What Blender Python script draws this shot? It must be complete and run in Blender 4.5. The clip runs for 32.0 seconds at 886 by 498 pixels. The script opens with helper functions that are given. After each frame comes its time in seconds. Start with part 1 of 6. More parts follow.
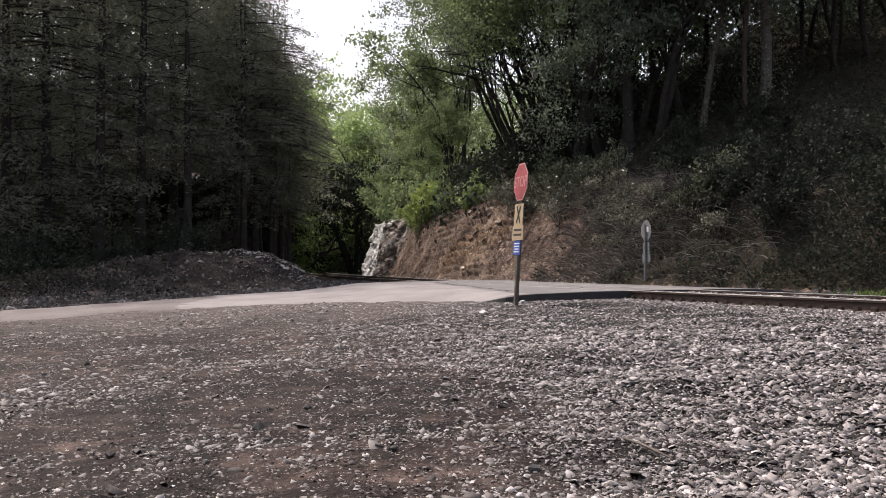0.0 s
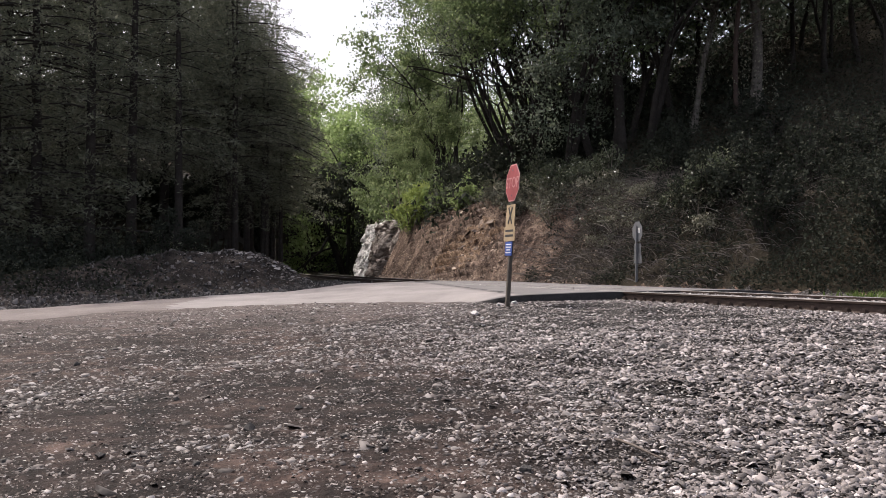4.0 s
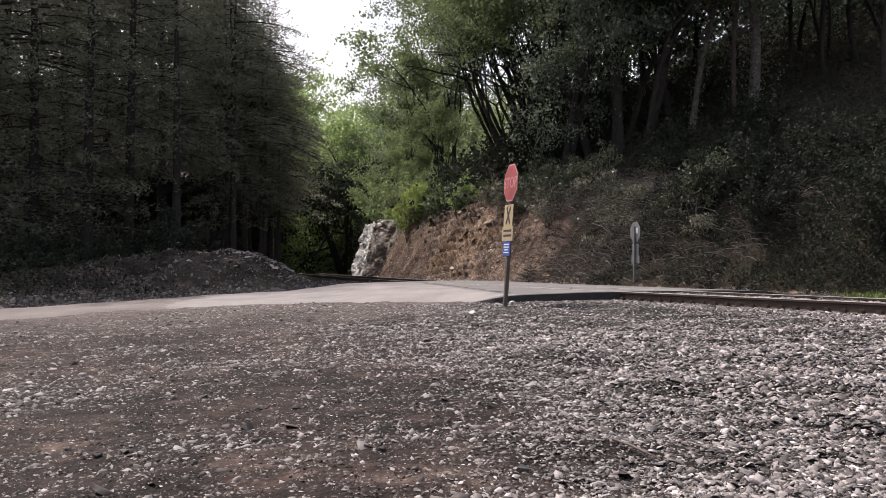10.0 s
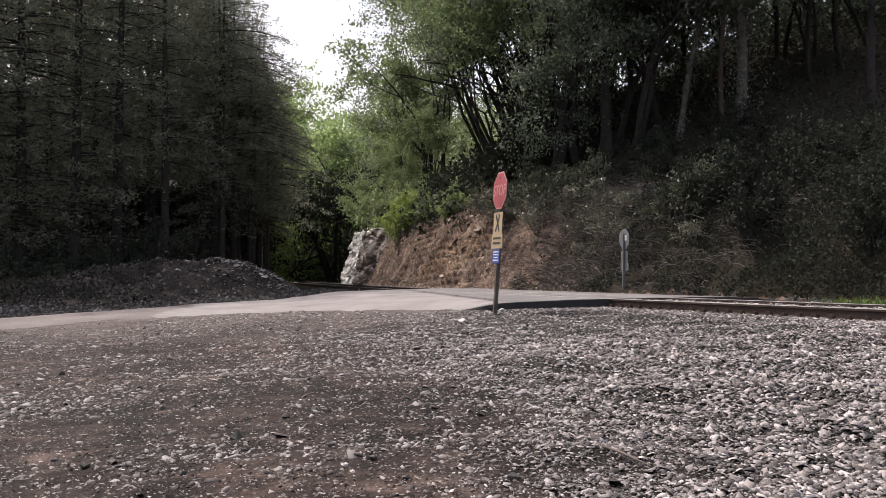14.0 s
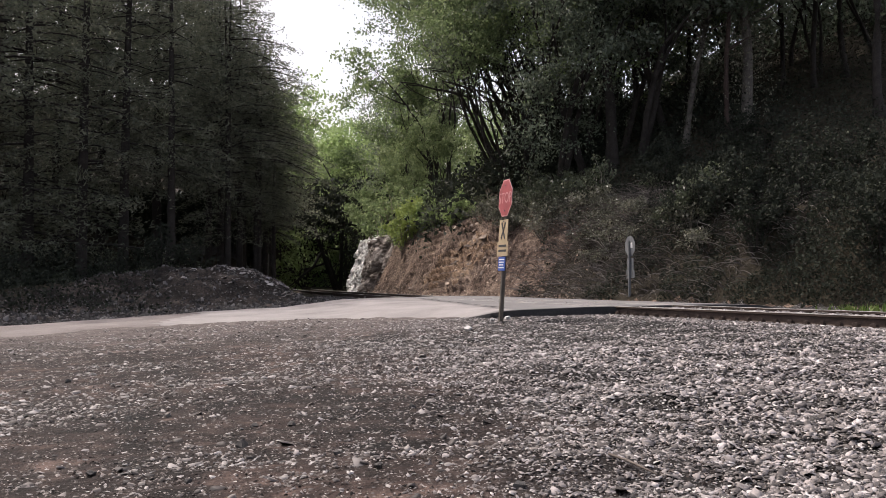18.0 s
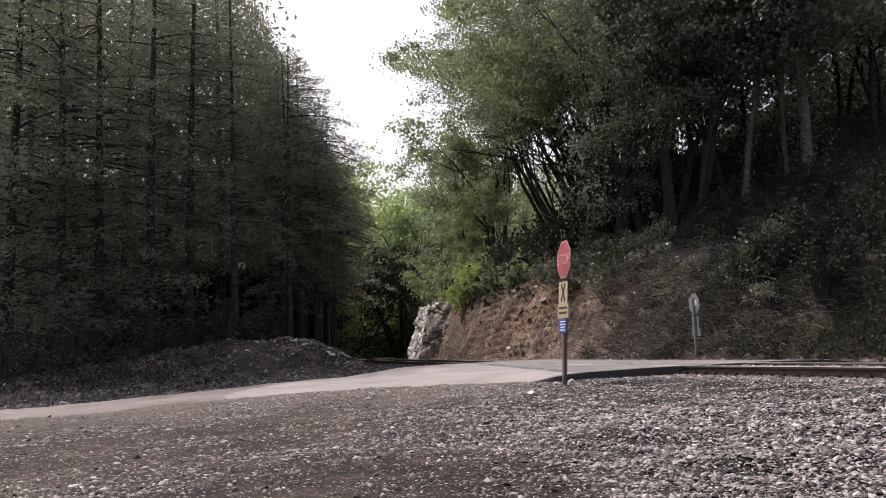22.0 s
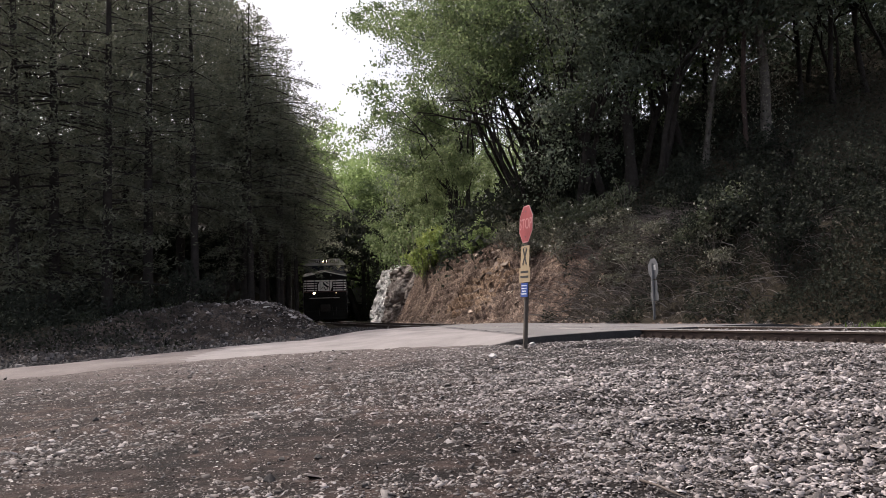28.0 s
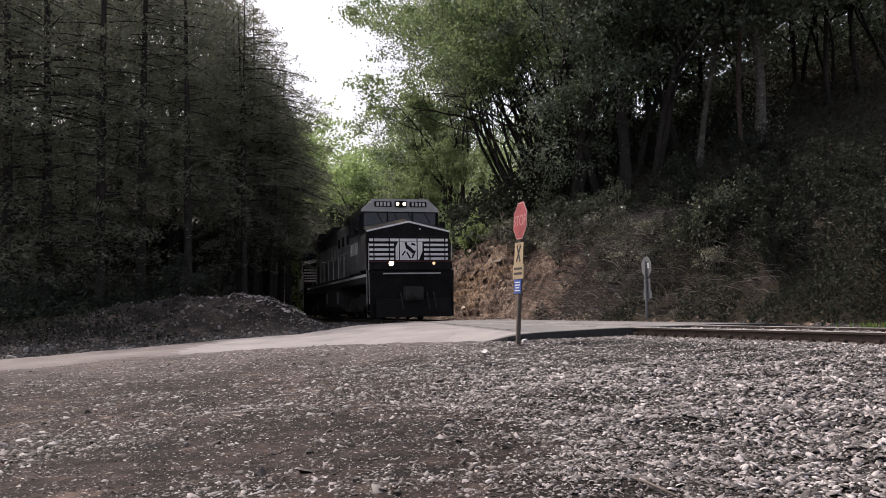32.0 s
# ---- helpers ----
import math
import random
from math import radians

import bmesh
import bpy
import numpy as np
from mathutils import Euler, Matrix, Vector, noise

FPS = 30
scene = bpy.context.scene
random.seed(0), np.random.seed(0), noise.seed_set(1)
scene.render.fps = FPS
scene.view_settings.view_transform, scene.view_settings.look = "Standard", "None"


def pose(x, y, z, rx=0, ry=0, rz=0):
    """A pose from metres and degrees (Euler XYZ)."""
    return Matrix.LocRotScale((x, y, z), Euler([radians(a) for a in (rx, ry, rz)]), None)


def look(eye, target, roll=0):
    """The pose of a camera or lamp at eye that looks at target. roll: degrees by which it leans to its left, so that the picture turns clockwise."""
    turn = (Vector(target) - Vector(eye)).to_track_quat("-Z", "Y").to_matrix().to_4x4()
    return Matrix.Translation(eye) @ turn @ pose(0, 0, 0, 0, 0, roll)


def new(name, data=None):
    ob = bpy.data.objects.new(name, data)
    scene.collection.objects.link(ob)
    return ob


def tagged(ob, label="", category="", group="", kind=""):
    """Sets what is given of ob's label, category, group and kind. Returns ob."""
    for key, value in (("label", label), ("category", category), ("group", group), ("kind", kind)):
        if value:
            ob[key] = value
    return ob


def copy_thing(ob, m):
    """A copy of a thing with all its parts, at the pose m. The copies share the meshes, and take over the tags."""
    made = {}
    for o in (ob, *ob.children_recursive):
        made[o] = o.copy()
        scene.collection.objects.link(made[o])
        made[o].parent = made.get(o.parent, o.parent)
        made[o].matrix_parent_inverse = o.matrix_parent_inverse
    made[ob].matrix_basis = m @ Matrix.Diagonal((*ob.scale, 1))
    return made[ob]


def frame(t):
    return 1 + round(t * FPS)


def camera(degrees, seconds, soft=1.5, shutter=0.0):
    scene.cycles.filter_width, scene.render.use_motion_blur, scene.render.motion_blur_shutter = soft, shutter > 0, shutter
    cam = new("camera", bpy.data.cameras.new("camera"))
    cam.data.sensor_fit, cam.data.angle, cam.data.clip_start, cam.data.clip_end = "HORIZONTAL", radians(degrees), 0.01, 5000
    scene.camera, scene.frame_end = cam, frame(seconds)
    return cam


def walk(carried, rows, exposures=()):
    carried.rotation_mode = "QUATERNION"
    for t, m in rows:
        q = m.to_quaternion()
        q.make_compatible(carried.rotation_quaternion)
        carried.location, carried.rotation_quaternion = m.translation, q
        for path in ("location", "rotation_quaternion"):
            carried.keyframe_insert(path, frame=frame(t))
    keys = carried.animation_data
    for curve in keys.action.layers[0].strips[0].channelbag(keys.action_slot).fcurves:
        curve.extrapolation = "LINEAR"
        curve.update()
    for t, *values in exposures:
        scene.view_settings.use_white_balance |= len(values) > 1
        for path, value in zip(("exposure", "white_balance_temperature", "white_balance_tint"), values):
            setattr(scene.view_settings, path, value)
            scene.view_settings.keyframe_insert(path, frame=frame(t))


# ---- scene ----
# Camera: stands on one spot at the roadside, turning a little by hand.
EYE = (0.0, 0.0, 0.44)
cam = camera(56.2, 32.0, soft=0.75)
PATH = [
    (0, -0.000, 1.249, 0.000),
    (0.5, 0.154, 1.138, -0.056),
    (1, 0.087, 1.095, -0.024),
    (1.5, 0.005, 1.229, 0.024),
    (2, -0.038, 1.310, 0.086),
    (2.5, -0.300, 1.315, 0.108),
    (3, -0.569, 1.325, 0.081),
    (3.5, -0.557, 1.343, 0.115),
    (5.5, -0.724, 1.041, 0.152),
    (6, -0.752, 1.046, 0.410),
    (6.5, -0.733, 1.112, 0.612),
    (7, -0.724, 1.287, 0.601),
    (7.5, -0.649, 1.452, 0.453),
    (8, -0.668, 1.538, 0.360),
    (8.5, -0.631, 1.451, 0.327),
    (9, -0.736, 1.397, 0.429),
    (9.5, -0.747, 1.360, 0.358),
    (10, -0.708, 1.283, 0.213),
    (10.5, -0.873, 1.371, 0.183),
    (11, -1.097, 1.568, 0.251),
    (11.5, -1.261, 1.640, 0.225),
    (12, -1.399, 1.769, 0.188),
    (12.5, -1.371, 1.890, 0.106),
    (13, -1.310, 1.872, 0.021),
    (13.5, -1.346, 1.824, 0.008),
    (14, -1.429, 1.825, -0.022),
    (14.5, -1.403, 1.937, -0.067),
    (16.5, -1.279, 2.293, -0.442),
    (17, -1.434, 2.401, -0.148),
    (17.5, -1.150, 2.394, -0.108),
    (18, -1.043, 2.347, -0.067),
    (18.5, -0.705, 2.443, -0.107),
    (19, -0.407, 2.885, -0.446),
    (19.5, 0.932, 3.414, -1.849),
    (20, 3.159, 3.865, -3.094),
    (20.5, 3.407, 4.065, -3.357),
    (21, 3.524, 5.267, -2.609),
    (21.5, 3.153, 6.473, -2.095),
    (22, 2.923, 6.910, -1.920),
    (22.5, 2.423, 6.853, -1.552),
    (23, 2.092, 6.878, -1.425),
    (23.5, 2.002, 7.008, -1.309),
    (24, 1.914, 6.926, -1.478),
    (24.5, 1.420, 6.580, -1.342),
    (25, 0.957, 6.168, -1.395),
    (25.5, 0.940, 5.786, -1.481),
    (27.5, 0.569, 4.439, -1.622),
    (28, 0.417, 4.321, -1.718),
    (28.5, 0.249, 4.280, -1.678),
    (29, 0.124, 4.238, -1.628),
    (29.5, 0.111, 4.087, -1.430),
    (30, 0.057, 3.981, -1.326),
    (30.5, 0.086, 3.881, -1.324),
    (31, 0.152, 3.812, -1.253),
    (31.5, 0.150, 3.935, -1.243),
    (32, 0.001, 4.020, -1.090),
]
walk(cam, [(t, pose(*EYE, 90 + p, 0, y) @ pose(0, 0, 0, 0, 0, r)) for t, y, p, r in PATH],
     exposures=[(0, -0.05, 6430, 15), (19, -0.05, 6430, 15), (20, -0.23, 6430, 19), (21, -0.05, 6430, 17.5), (22.5, -0.08, 6430, 15.8), (24, -0.12, 6430, 15.5), (25, -0.05, 6430, 16), (28, -0.13, 6430, 15.5), (32, -0.13, 6430, 15.5)])

# World: clear spring sky, sun high behind the trees, left of the cut.
SUN_AZ, SUN_EL = 46.0, 52.0          # degrees left of +y, above the horizon
world = bpy.data.worlds.new("world")
scene.world = world
world.use_nodes = True
wn = world.node_tree
sky = wn.nodes.new("ShaderNodeTexSky")
sky.sky_type, sky.sun_disc = "NISHITA", False
sky.sun_elevation, sky.sun_rotation = radians(SUN_EL), radians(-SUN_AZ)
sky.dust_density, sky.air_density = 8.0, 1.0
wn.nodes["Background"].inputs["Strength"].default_value = 0.15
# thin bright cloud veil over the whole sky
veil = wn.nodes.new("ShaderNodeMix")
veil.data_type, veil.blend_type = "RGBA", "ADD"
veil.inputs[0].default_value = 1.0
veil.inputs[7].default_value = (2.7, 2.7, 2.8, 1)
wn.links.new(sky.outputs[0], veil.inputs[6])
wn.links.new(veil.outputs[2], wn.nodes["Background"].inputs["Color"])
sun = new("sun", bpy.data.lights.new("sun", "SUN"))
sun.data.energy, sun.data.angle, sun.data.color = 4.1, radians(0.53), (1.0, 0.95, 0.87)
SUN_DIR = Vector((-math.sin(radians(SUN_AZ)) * math.cos(radians(SUN_EL)),
                  math.cos(radians(SUN_AZ)) * math.cos(radians(SUN_EL)), math.sin(radians(SUN_EL))))
sun.matrix_world = look(SUN_DIR * 100, (0, 0, 0))


# ---- materials ----
def tree_of(name):
    m = bpy.data.materials.new(name)
    m.use_nodes = True
    nt = m.node_tree
    return m, nt, nt.nodes["Principled BSDF"]


def node(nt, kind, **inputs):
    n = nt.nodes.new("ShaderNode" + kind)
    for key, value in inputs.items():
        n.inputs[key.replace("_", " ")].default_value = value
    return n


def ramp(nt, src, stops):
    r = nt.nodes.new("ShaderNodeValToRGB")
    e = r.color_ramp.elements
    while len(e) < len(stops):
        e.new(0.5)
    for el, (p, c) in zip(e, stops):
        el.position, el.color = p, (*c, 1)
    nt.links.new(src, r.inputs[0])
    return r.outputs[0]


def surface(name, colors, scale=3.0, fine=40.0, rough=0.8, metal=0.0, bump=0.3, depth=0.01, island=0.0, spec=0.4, fine_amount=0.35, span=0.2):
    """A surface with stains at one scale and grain at another."""
    m, nt, b = tree_of(name)
    co = nt.nodes.new("ShaderNodeTexCoord").outputs["Object"]
    big = node(nt, "TexNoise", Scale=scale, Detail=5.0, Roughness=0.65)
    small = node(nt, "TexNoise", Scale=fine, Detail=4.0, Roughness=0.7)
    nt.links.new(co, big.inputs["Vector"])
    nt.links.new(co, small.inputs["Vector"])
    mixed = node(nt, "MapRange", From_Min=0.0, From_Max=1.0)
    add = nt.nodes.new("ShaderNodeMath")
    add.operation = "MULTIPLY_ADD"
    nt.links.new(small.outputs[0], add.inputs[0])
    add.inputs[1].default_value = fine_amount
    sub = nt.nodes.new("ShaderNodeMath")
    sub.operation = "MULTIPLY_ADD"
    nt.links.new(big.outputs[0], sub.inputs[0])
    sub.inputs[1].default_value, sub.inputs[2].default_value = 1.0 - fine_amount, 0.0
    nt.links.new(sub.outputs[0], add.inputs[2])
    val = add.outputs[0]
    if island:
        geo = nt.nodes.new("ShaderNodeNewGeometry")
        mx = nt.nodes.new("ShaderNodeMath")
        mx.operation = "MULTIPLY_ADD"
        nt.links.new(geo.outputs["Random Per Island"], mx.inputs[0])
        mx.inputs[1].default_value = island
        s2 = nt.nodes.new("ShaderNodeMath")
        s2.operation = "MULTIPLY_ADD"
        nt.links.new(val, s2.inputs[0])
        s2.inputs[1].default_value, s2.inputs[2].default_value = 1 - island, 0
        nt.links.new(s2.outputs[0], mx.inputs[2])
        val = mx.outputs[0]
    n = len(colors)
    lo, hi = 0.5 - span - 0.25 * island, 0.5 + span + 0.25 * island
    stops = [(lo + (hi - lo) * i / max(1, n - 1), c) for i, c in enumerate(colors)]
    nt.links.new(ramp(nt, val, stops), b.inputs["Base Color"])
    b.inputs["Roughness"].default_value, b.inputs["Metallic"].default_value = rough, metal
    b.inputs["Specular IOR Level"].default_value = spec
    if bump:
        bp = node(nt, "Bump", Strength=bump, Distance=depth)
        nt.links.new(small.outputs[0], bp.inputs["Height"])
        nt.links.new(bp.outputs[0], b.inputs["Normal"])
    return m


def foliage(name, colors, through_light=0.35, rough=0.6, gloss=0.25):
    """Leaves: each its own shade, some light passing through."""
    m, nt, b = tree_of(name)
    geo = nt.nodes.new("ShaderNodeNewGeometry")
    info = nt.nodes.new("ShaderNodeObjectInfo")
    mx = nt.nodes.new("ShaderNodeMath")
    mx.operation = "MULTIPLY_ADD"
    nt.links.new(geo.outputs["Random Per Island"], mx.inputs[0])
    mx.inputs[1].default_value = 0.65
    m2 = nt.nodes.new("ShaderNodeMath")
    m2.operation = "MULTIPLY"
    nt.links.new(info.outputs["Random"], m2.inputs[0])
    m2.inputs[1].default_value = 0.35
    nt.links.new(m2.outputs[0], mx.inputs[2])
    n = len(colors)
    col = ramp(nt, mx.outputs[0], [(i / (n - 1), c) for i, c in enumerate(colors)])
    nt.links.new(col, b.inputs["Base Color"])
    b.inputs["Roughness"].default_value = rough
    b.inputs["Specular IOR Level"].default_value = gloss
    tr = nt.nodes.new("ShaderNodeBsdfTranslucent")
    nt.links.new(col, tr.inputs["Color"])
    mix = nt.nodes.new("ShaderNodeMixShader")
    mix.inputs[0].default_value = through_light
    nt.links.new(b.outputs[0], mix.inputs[1])
    nt.links.new(tr.outputs[0], mix.inputs[2])
    nt.links.new(mix.outputs[0], nt.nodes["Material Output"].inputs["Surface"])
    return m


def plain(name, color, rough=0.5, metal=0.0, glow=0.0, wear=0.15):
    """Paint or metal with slight dirt."""
    m, nt, b = tree_of(name)
    co = nt.nodes.new("ShaderNodeTexCoord").outputs["Object"]
    n1 = node(nt, "TexNoise", Scale=4.0, Detail=6.0, Roughness=0.7)
    nt.links.new(co, n1.inputs["Vector"])
    c0 = tuple(c * (1 - wear) for c in color)
    c1 = tuple(min(1, c * (1 + wear)) for c in color)
    nt.links.new(ramp(nt, n1.outputs[0], [(0.3, c0), (0.7, c1)]), b.inputs["Base Color"])
    b.inputs["Roughness"].default_value, b.inputs["Metallic"].default_value = rough, metal
    if glow:
        b.inputs["Emission Color"].default_value = (*color, 1)
        b.inputs["Emission Strength"].default_value = glow
    return m


def speckled_ground():
    """Packed dark dirt with chips trodden in, passing into grey crushed stone towards the track."""
    m, nt, b = tree_of("dirt_and_gravel")
    co = nt.nodes.new("ShaderNodeTexCoord").outputs["Object"]
    big = node(nt, "TexNoise", Scale=1.0, Detail=7.0, Roughness=0.7)
    mid = node(nt, "TexNoise", Scale=4.0, Detail=6.0, Roughness=0.7)
    fine = node(nt, "TexNoise", Scale=70.0, Detail=3.0, Roughness=0.7)
    v1 = node(nt, "TexVoronoi", Scale=30.0)
    v2 = node(nt, "TexVoronoi", Scale=70.0)
    for n in (big, mid, fine, v1, v2):
        nt.links.new(co, n.inputs["Vector"])

    def blend(f, a, c):
        mx = nt.nodes.new("ShaderNodeMix")
        mx.data_type = "RGBA"
        nt.links.new(f, mx.inputs[0])
        nt.links.new(a, mx.inputs[6])
        nt.links.new(c, mx.inputs[7])
        return mx.outputs[2]

    def times(a, c):
        mt = nt.nodes.new("ShaderNodeMath")
        mt.operation = "MULTIPLY"
        nt.links.new(a, mt.inputs[0])
        nt.links.new(c, mt.inputs[1])
        return mt.outputs[0]

    soil = ramp(nt, mid.outputs[0], [(0.3, (0.006, 0.0042, 0.0037)), (0.5, (0.017, 0.0118, 0.0101)), (0.72, (0.062, 0.046, 0.0395))])
    pick1 = nt.nodes.new("ShaderNodeSeparateColor")
    nt.links.new(v1.outputs["Color"], pick1.inputs[0])
    pick2 = nt.nodes.new("ShaderNodeSeparateColor")
    nt.links.new(v2.outputs["Color"], pick2.inputs[0])
    stone = [(0.1, (0.05, 0.046, 0.044)), (0.45, (0.15, 0.14, 0.135)), (0.75, (0.28, 0.265, 0.255)), (0.95, (0.55, 0.53, 0.51))]
    core1 = ramp(nt, v1.outputs["Distance"], [(0.22, (1, 1, 1)), (0.34, (0, 0, 0))])
    core2 = ramp(nt, v2.outputs["Distance"], [(0.22, (1, 1, 1)), (0.34, (0, 0, 0))])
    some1 = ramp(nt, pick1.outputs[1], [(0.82, (0, 0, 0)), (0.86, (1, 1, 1))])
    some2 = ramp(nt, pick2.outputs[1], [(0.86, (0, 0, 0)), (0.9, (1, 1, 1))])
    wide = node(nt, "TexNoise", Scale=0.55, Detail=4.0, Roughness=0.6)
    nt.links.new(co, wide.inputs["Vector"])
    both = nt.nodes.new("ShaderNodeMath")
    both.operation = "ADD"
    nt.links.new(big.outputs[0], both.inputs[0])
    nt.links.new(wide.outputs[0], both.inputs[1])
    half = nt.nodes.new("ShaderNodeMath")
    half.operation = "MULTIPLY"
    half.inputs[1].default_value = 0.5
    nt.links.new(both.outputs[0], half.inputs[0])
    patchy = ramp(nt, half.outputs[0], [(0.41, (0.36, 0.345, 0.345)), (0.5, (1.0, 0.94, 0.92)), (0.6, (2.3, 2.12, 2.04))])
    tone = nt.nodes.new("ShaderNodeMix")
    tone.data_type, tone.blend_type = "RGBA", "MULTIPLY"
    tone.inputs[0].default_value = 1.0
    nt.links.new(soil, tone.inputs[6])
    nt.links.new(patchy, tone.inputs[7])
    soil = tone.outputs[2]
    along = nt.nodes.new("ShaderNodeSeparateXYZ")
    nt.links.new(co, along.inputs[0])
    shift = nt.nodes.new("ShaderNodeMath")
    shift.operation = "MULTIPLY_ADD"
    nt.links.new(big.outputs[0], shift.inputs[0])
    shift.inputs[1].default_value = 6.0
    nt.links.new(along.outputs[1], shift.inputs[2])
    spilled = node(nt, "MapRange", From_Min=13.0, From_Max=18.5)
    nt.links.new(shift.outputs[0], spilled.inputs["Value"])
    dust = ramp(nt, mid.outputs[0], [(0.3, (0.05, 0.04, 0.036)), (0.7, (0.16, 0.133, 0.122))])
    soil = blend(spilled.outputs[0], soil, dust)
    dirt = blend(times(core2, some2), soil, ramp(nt, pick2.outputs[0], stone))
    dirt = blend(times(core1, some1), dirt, ramp(nt, pick1.outputs[0], stone))
    # near-black between stones puts the shade of the gaps into the colour
    under = ramp(nt, big.outputs[0], [(0.35, (0.006, 0.005, 0.0045)), (0.65, (0.022, 0.019, 0.017))])
    grav = blend(core2, under, ramp(nt, pick2.outputs[0], stone))
    grav = blend(core1, grav, ramp(nt, pick1.outputs[0], stone))
    xyz = nt.nodes.new("ShaderNodeSeparateXYZ")
    nt.links.new(co, xyz.inputs[0])
    edge = nt.nodes.new("ShaderNodeMath")
    edge.operation = "MULTIPLY_ADD"
    nt.links.new(big.outputs[0], edge.inputs[0])
    edge.inputs[1].default_value = 4.0
    nt.links.new(xyz.outputs[0], edge.inputs[2])
    zone = node(nt, "MapRange", From_Min=2.2, From_Max=3.2)
    nt.links.new(edge.outputs[0], zone.inputs["Value"])
    nt.links.new(blend(zone.outputs[0], dirt, grav), b.inputs["Base Color"])
    b.inputs["Roughness"].default_value = 0.8
    b.inputs["Specular IOR Level"].default_value = 0.12
    bp = node(nt, "Bump", Strength=0.6, Distance=0.012)
    bp2 = node(nt, "Bump", Strength=0.8, Distance=0.012)
    bp.invert = True
    nt.links.new(v1.outputs["Distance"], bp.inputs["Height"])
    nt.links.new(fine.outputs[0], bp2.inputs["Height"])
    nt.links.new(bp.outputs[0], bp2.inputs["Normal"])
    nt.links.new(bp2.outputs[0], b.inputs["Normal"])
    return m


M_GROUND = speckled_ground()
M_ASPHALT = surface("worn_asphalt", [(0.13, 0.117, 0.112), (0.215, 0.194, 0.186), (0.29, 0.265, 0.253)], 0.9, 60, 0.8, bump=0.35, depth=0.006)
M_NEWASPHALT = surface("crossing_asphalt", [(0.09, 0.085, 0.084), (0.145, 0.136, 0.132), (0.2, 0.187, 0.182)], 0.9, 60, 0.85, bump=0.35, depth=0.006)
M_OCHRE = surface("ochre_subsoil", [(0.045, 0.029, 0.02), (0.2, 0.131, 0.087), (0.5, 0.365, 0.255)], 1.0, 24, 0.95, bump=1.0, depth=0.05, spec=0.1, fine_amount=0.6, span=0.13)
M_BANK = surface("red_brown_soil", [(0.032, 0.0215, 0.017), (0.138, 0.097, 0.075), (0.42, 0.31, 0.235)], 1.0, 24, 0.95, bump=1.0, depth=0.05, spec=0.1, fine_amount=0.6, span=0.13)
# Forest floor, darkened past its own colour for the canopy's shade.
M_FLOOR = surface("shade_dark_floor", [(0.018, 0.015, 0.011), (0.036, 0.03, 0.021), (0.065, 0.055, 0.036)], 1.0, 16, 0.95, bump=0.8, depth=0.05, spec=0.1)
M_STONE = surface("ballast_stone", [(0.024, 0.0205, 0.019), (0.068, 0.058, 0.054), (0.16, 0.14, 0.132), (0.285, 0.253, 0.242), (0.56, 0.515, 0.5)], 1.1, 90, 0.7, bump=0.4, depth=0.004, island=0.58)
M_FLECK = surface("pale_flat_stone", [(0.018, 0.0135, 0.0118), (0.055, 0.044, 0.039), (0.125, 0.107, 0.098), (0.22, 0.2, 0.187), (0.37, 0.345, 0.33)], 1.1, 90, 0.7, bump=0.3, depth=0.003, island=0.8)
M_GRIT = surface("dirt_clods", [(0.007, 0.005, 0.0044), (0.02, 0.0145, 0.0125), (0.05, 0.039, 0.034), (0.115, 0.098, 0.09), (0.3, 0.275, 0.26)], 1.1, 90, 0.85, bump=0.3, depth=0.003, island=0.85, spec=0.15)
M_DARKSTONE = surface("dark_loose_rock", [(0.025, 0.023, 0.022), (0.05, 0.046, 0.043), (0.085, 0.078, 0.072)], 9, 60, 0.8, bump=0.6, depth=0.01)
M_STICK = surface("weathered_stick", [(0.07, 0.055, 0.045), (0.13, 0.105, 0.088), (0.2, 0.17, 0.145)], 9, 60, 0.9, bump=0.4, depth=0.004)
M_DIRTROAD = surface("dirt_strewn_asphalt", [(0.08, 0.067, 0.061), (0.15, 0.128, 0.118), (0.25, 0.22, 0.205)], 0.8, 60, 0.9, bump=0.6, depth=0.01, fine_amount=0.5)
# Dark berm soil and stone, darkened further for the shade of the pines.
M_BERM = surface("shade_dark_berm_soil", [(0.01, 0.0086, 0.008), (0.029, 0.024, 0.0207), (0.105, 0.085, 0.072)], 1.0, 18, 0.95, bump=0.8, depth=0.05, spec=0.1, span=0.12)
M_BERMSTONE = surface("shade_dark_berm_stone", [(0.008, 0.0075, 0.0072), (0.03, 0.028, 0.027), (0.05, 0.046, 0.044), (0.17, 0.158, 0.152)], 12, 60, 0.85, bump=0.3, depth=0.004, island=0.7)
M_BANKSTONE = surface("bank_stone", [(0.05, 0.035, 0.028), (0.19, 0.14, 0.108), (0.55, 0.43, 0.33)], 8, 40, 0.85, bump=0.4, depth=0.01, island=0.7)
M_ROCK = surface("pale_rock", [(0.045, 0.036, 0.031), (0.2, 0.163, 0.14), (0.48, 0.42, 0.37)], 1.9, 9, 0.7, bump=0.8, depth=0.05, fine_amount=0.5)
# Rock of the cut walls, coloured dark for the shade there.
M_CUT_SHADE = surface("cut_shade_rock", [(0.02, 0.019, 0.017), (0.05, 0.046, 0.042), (0.09, 0.085, 0.08)], 1.2, 9, 0.8, bump=0.8, depth=0.06)
M_RAIL = surface("rusty_rail", [(0.03, 0.02, 0.016), (0.06, 0.042, 0.034), (0.1, 0.07, 0.057)], 3, 50, 0.75, 0.3, bump=0.3, depth=0.002)
M_RAILTOP = plain("polished_rail_head", (0.2, 0.19, 0.18), 0.6, 0.4)
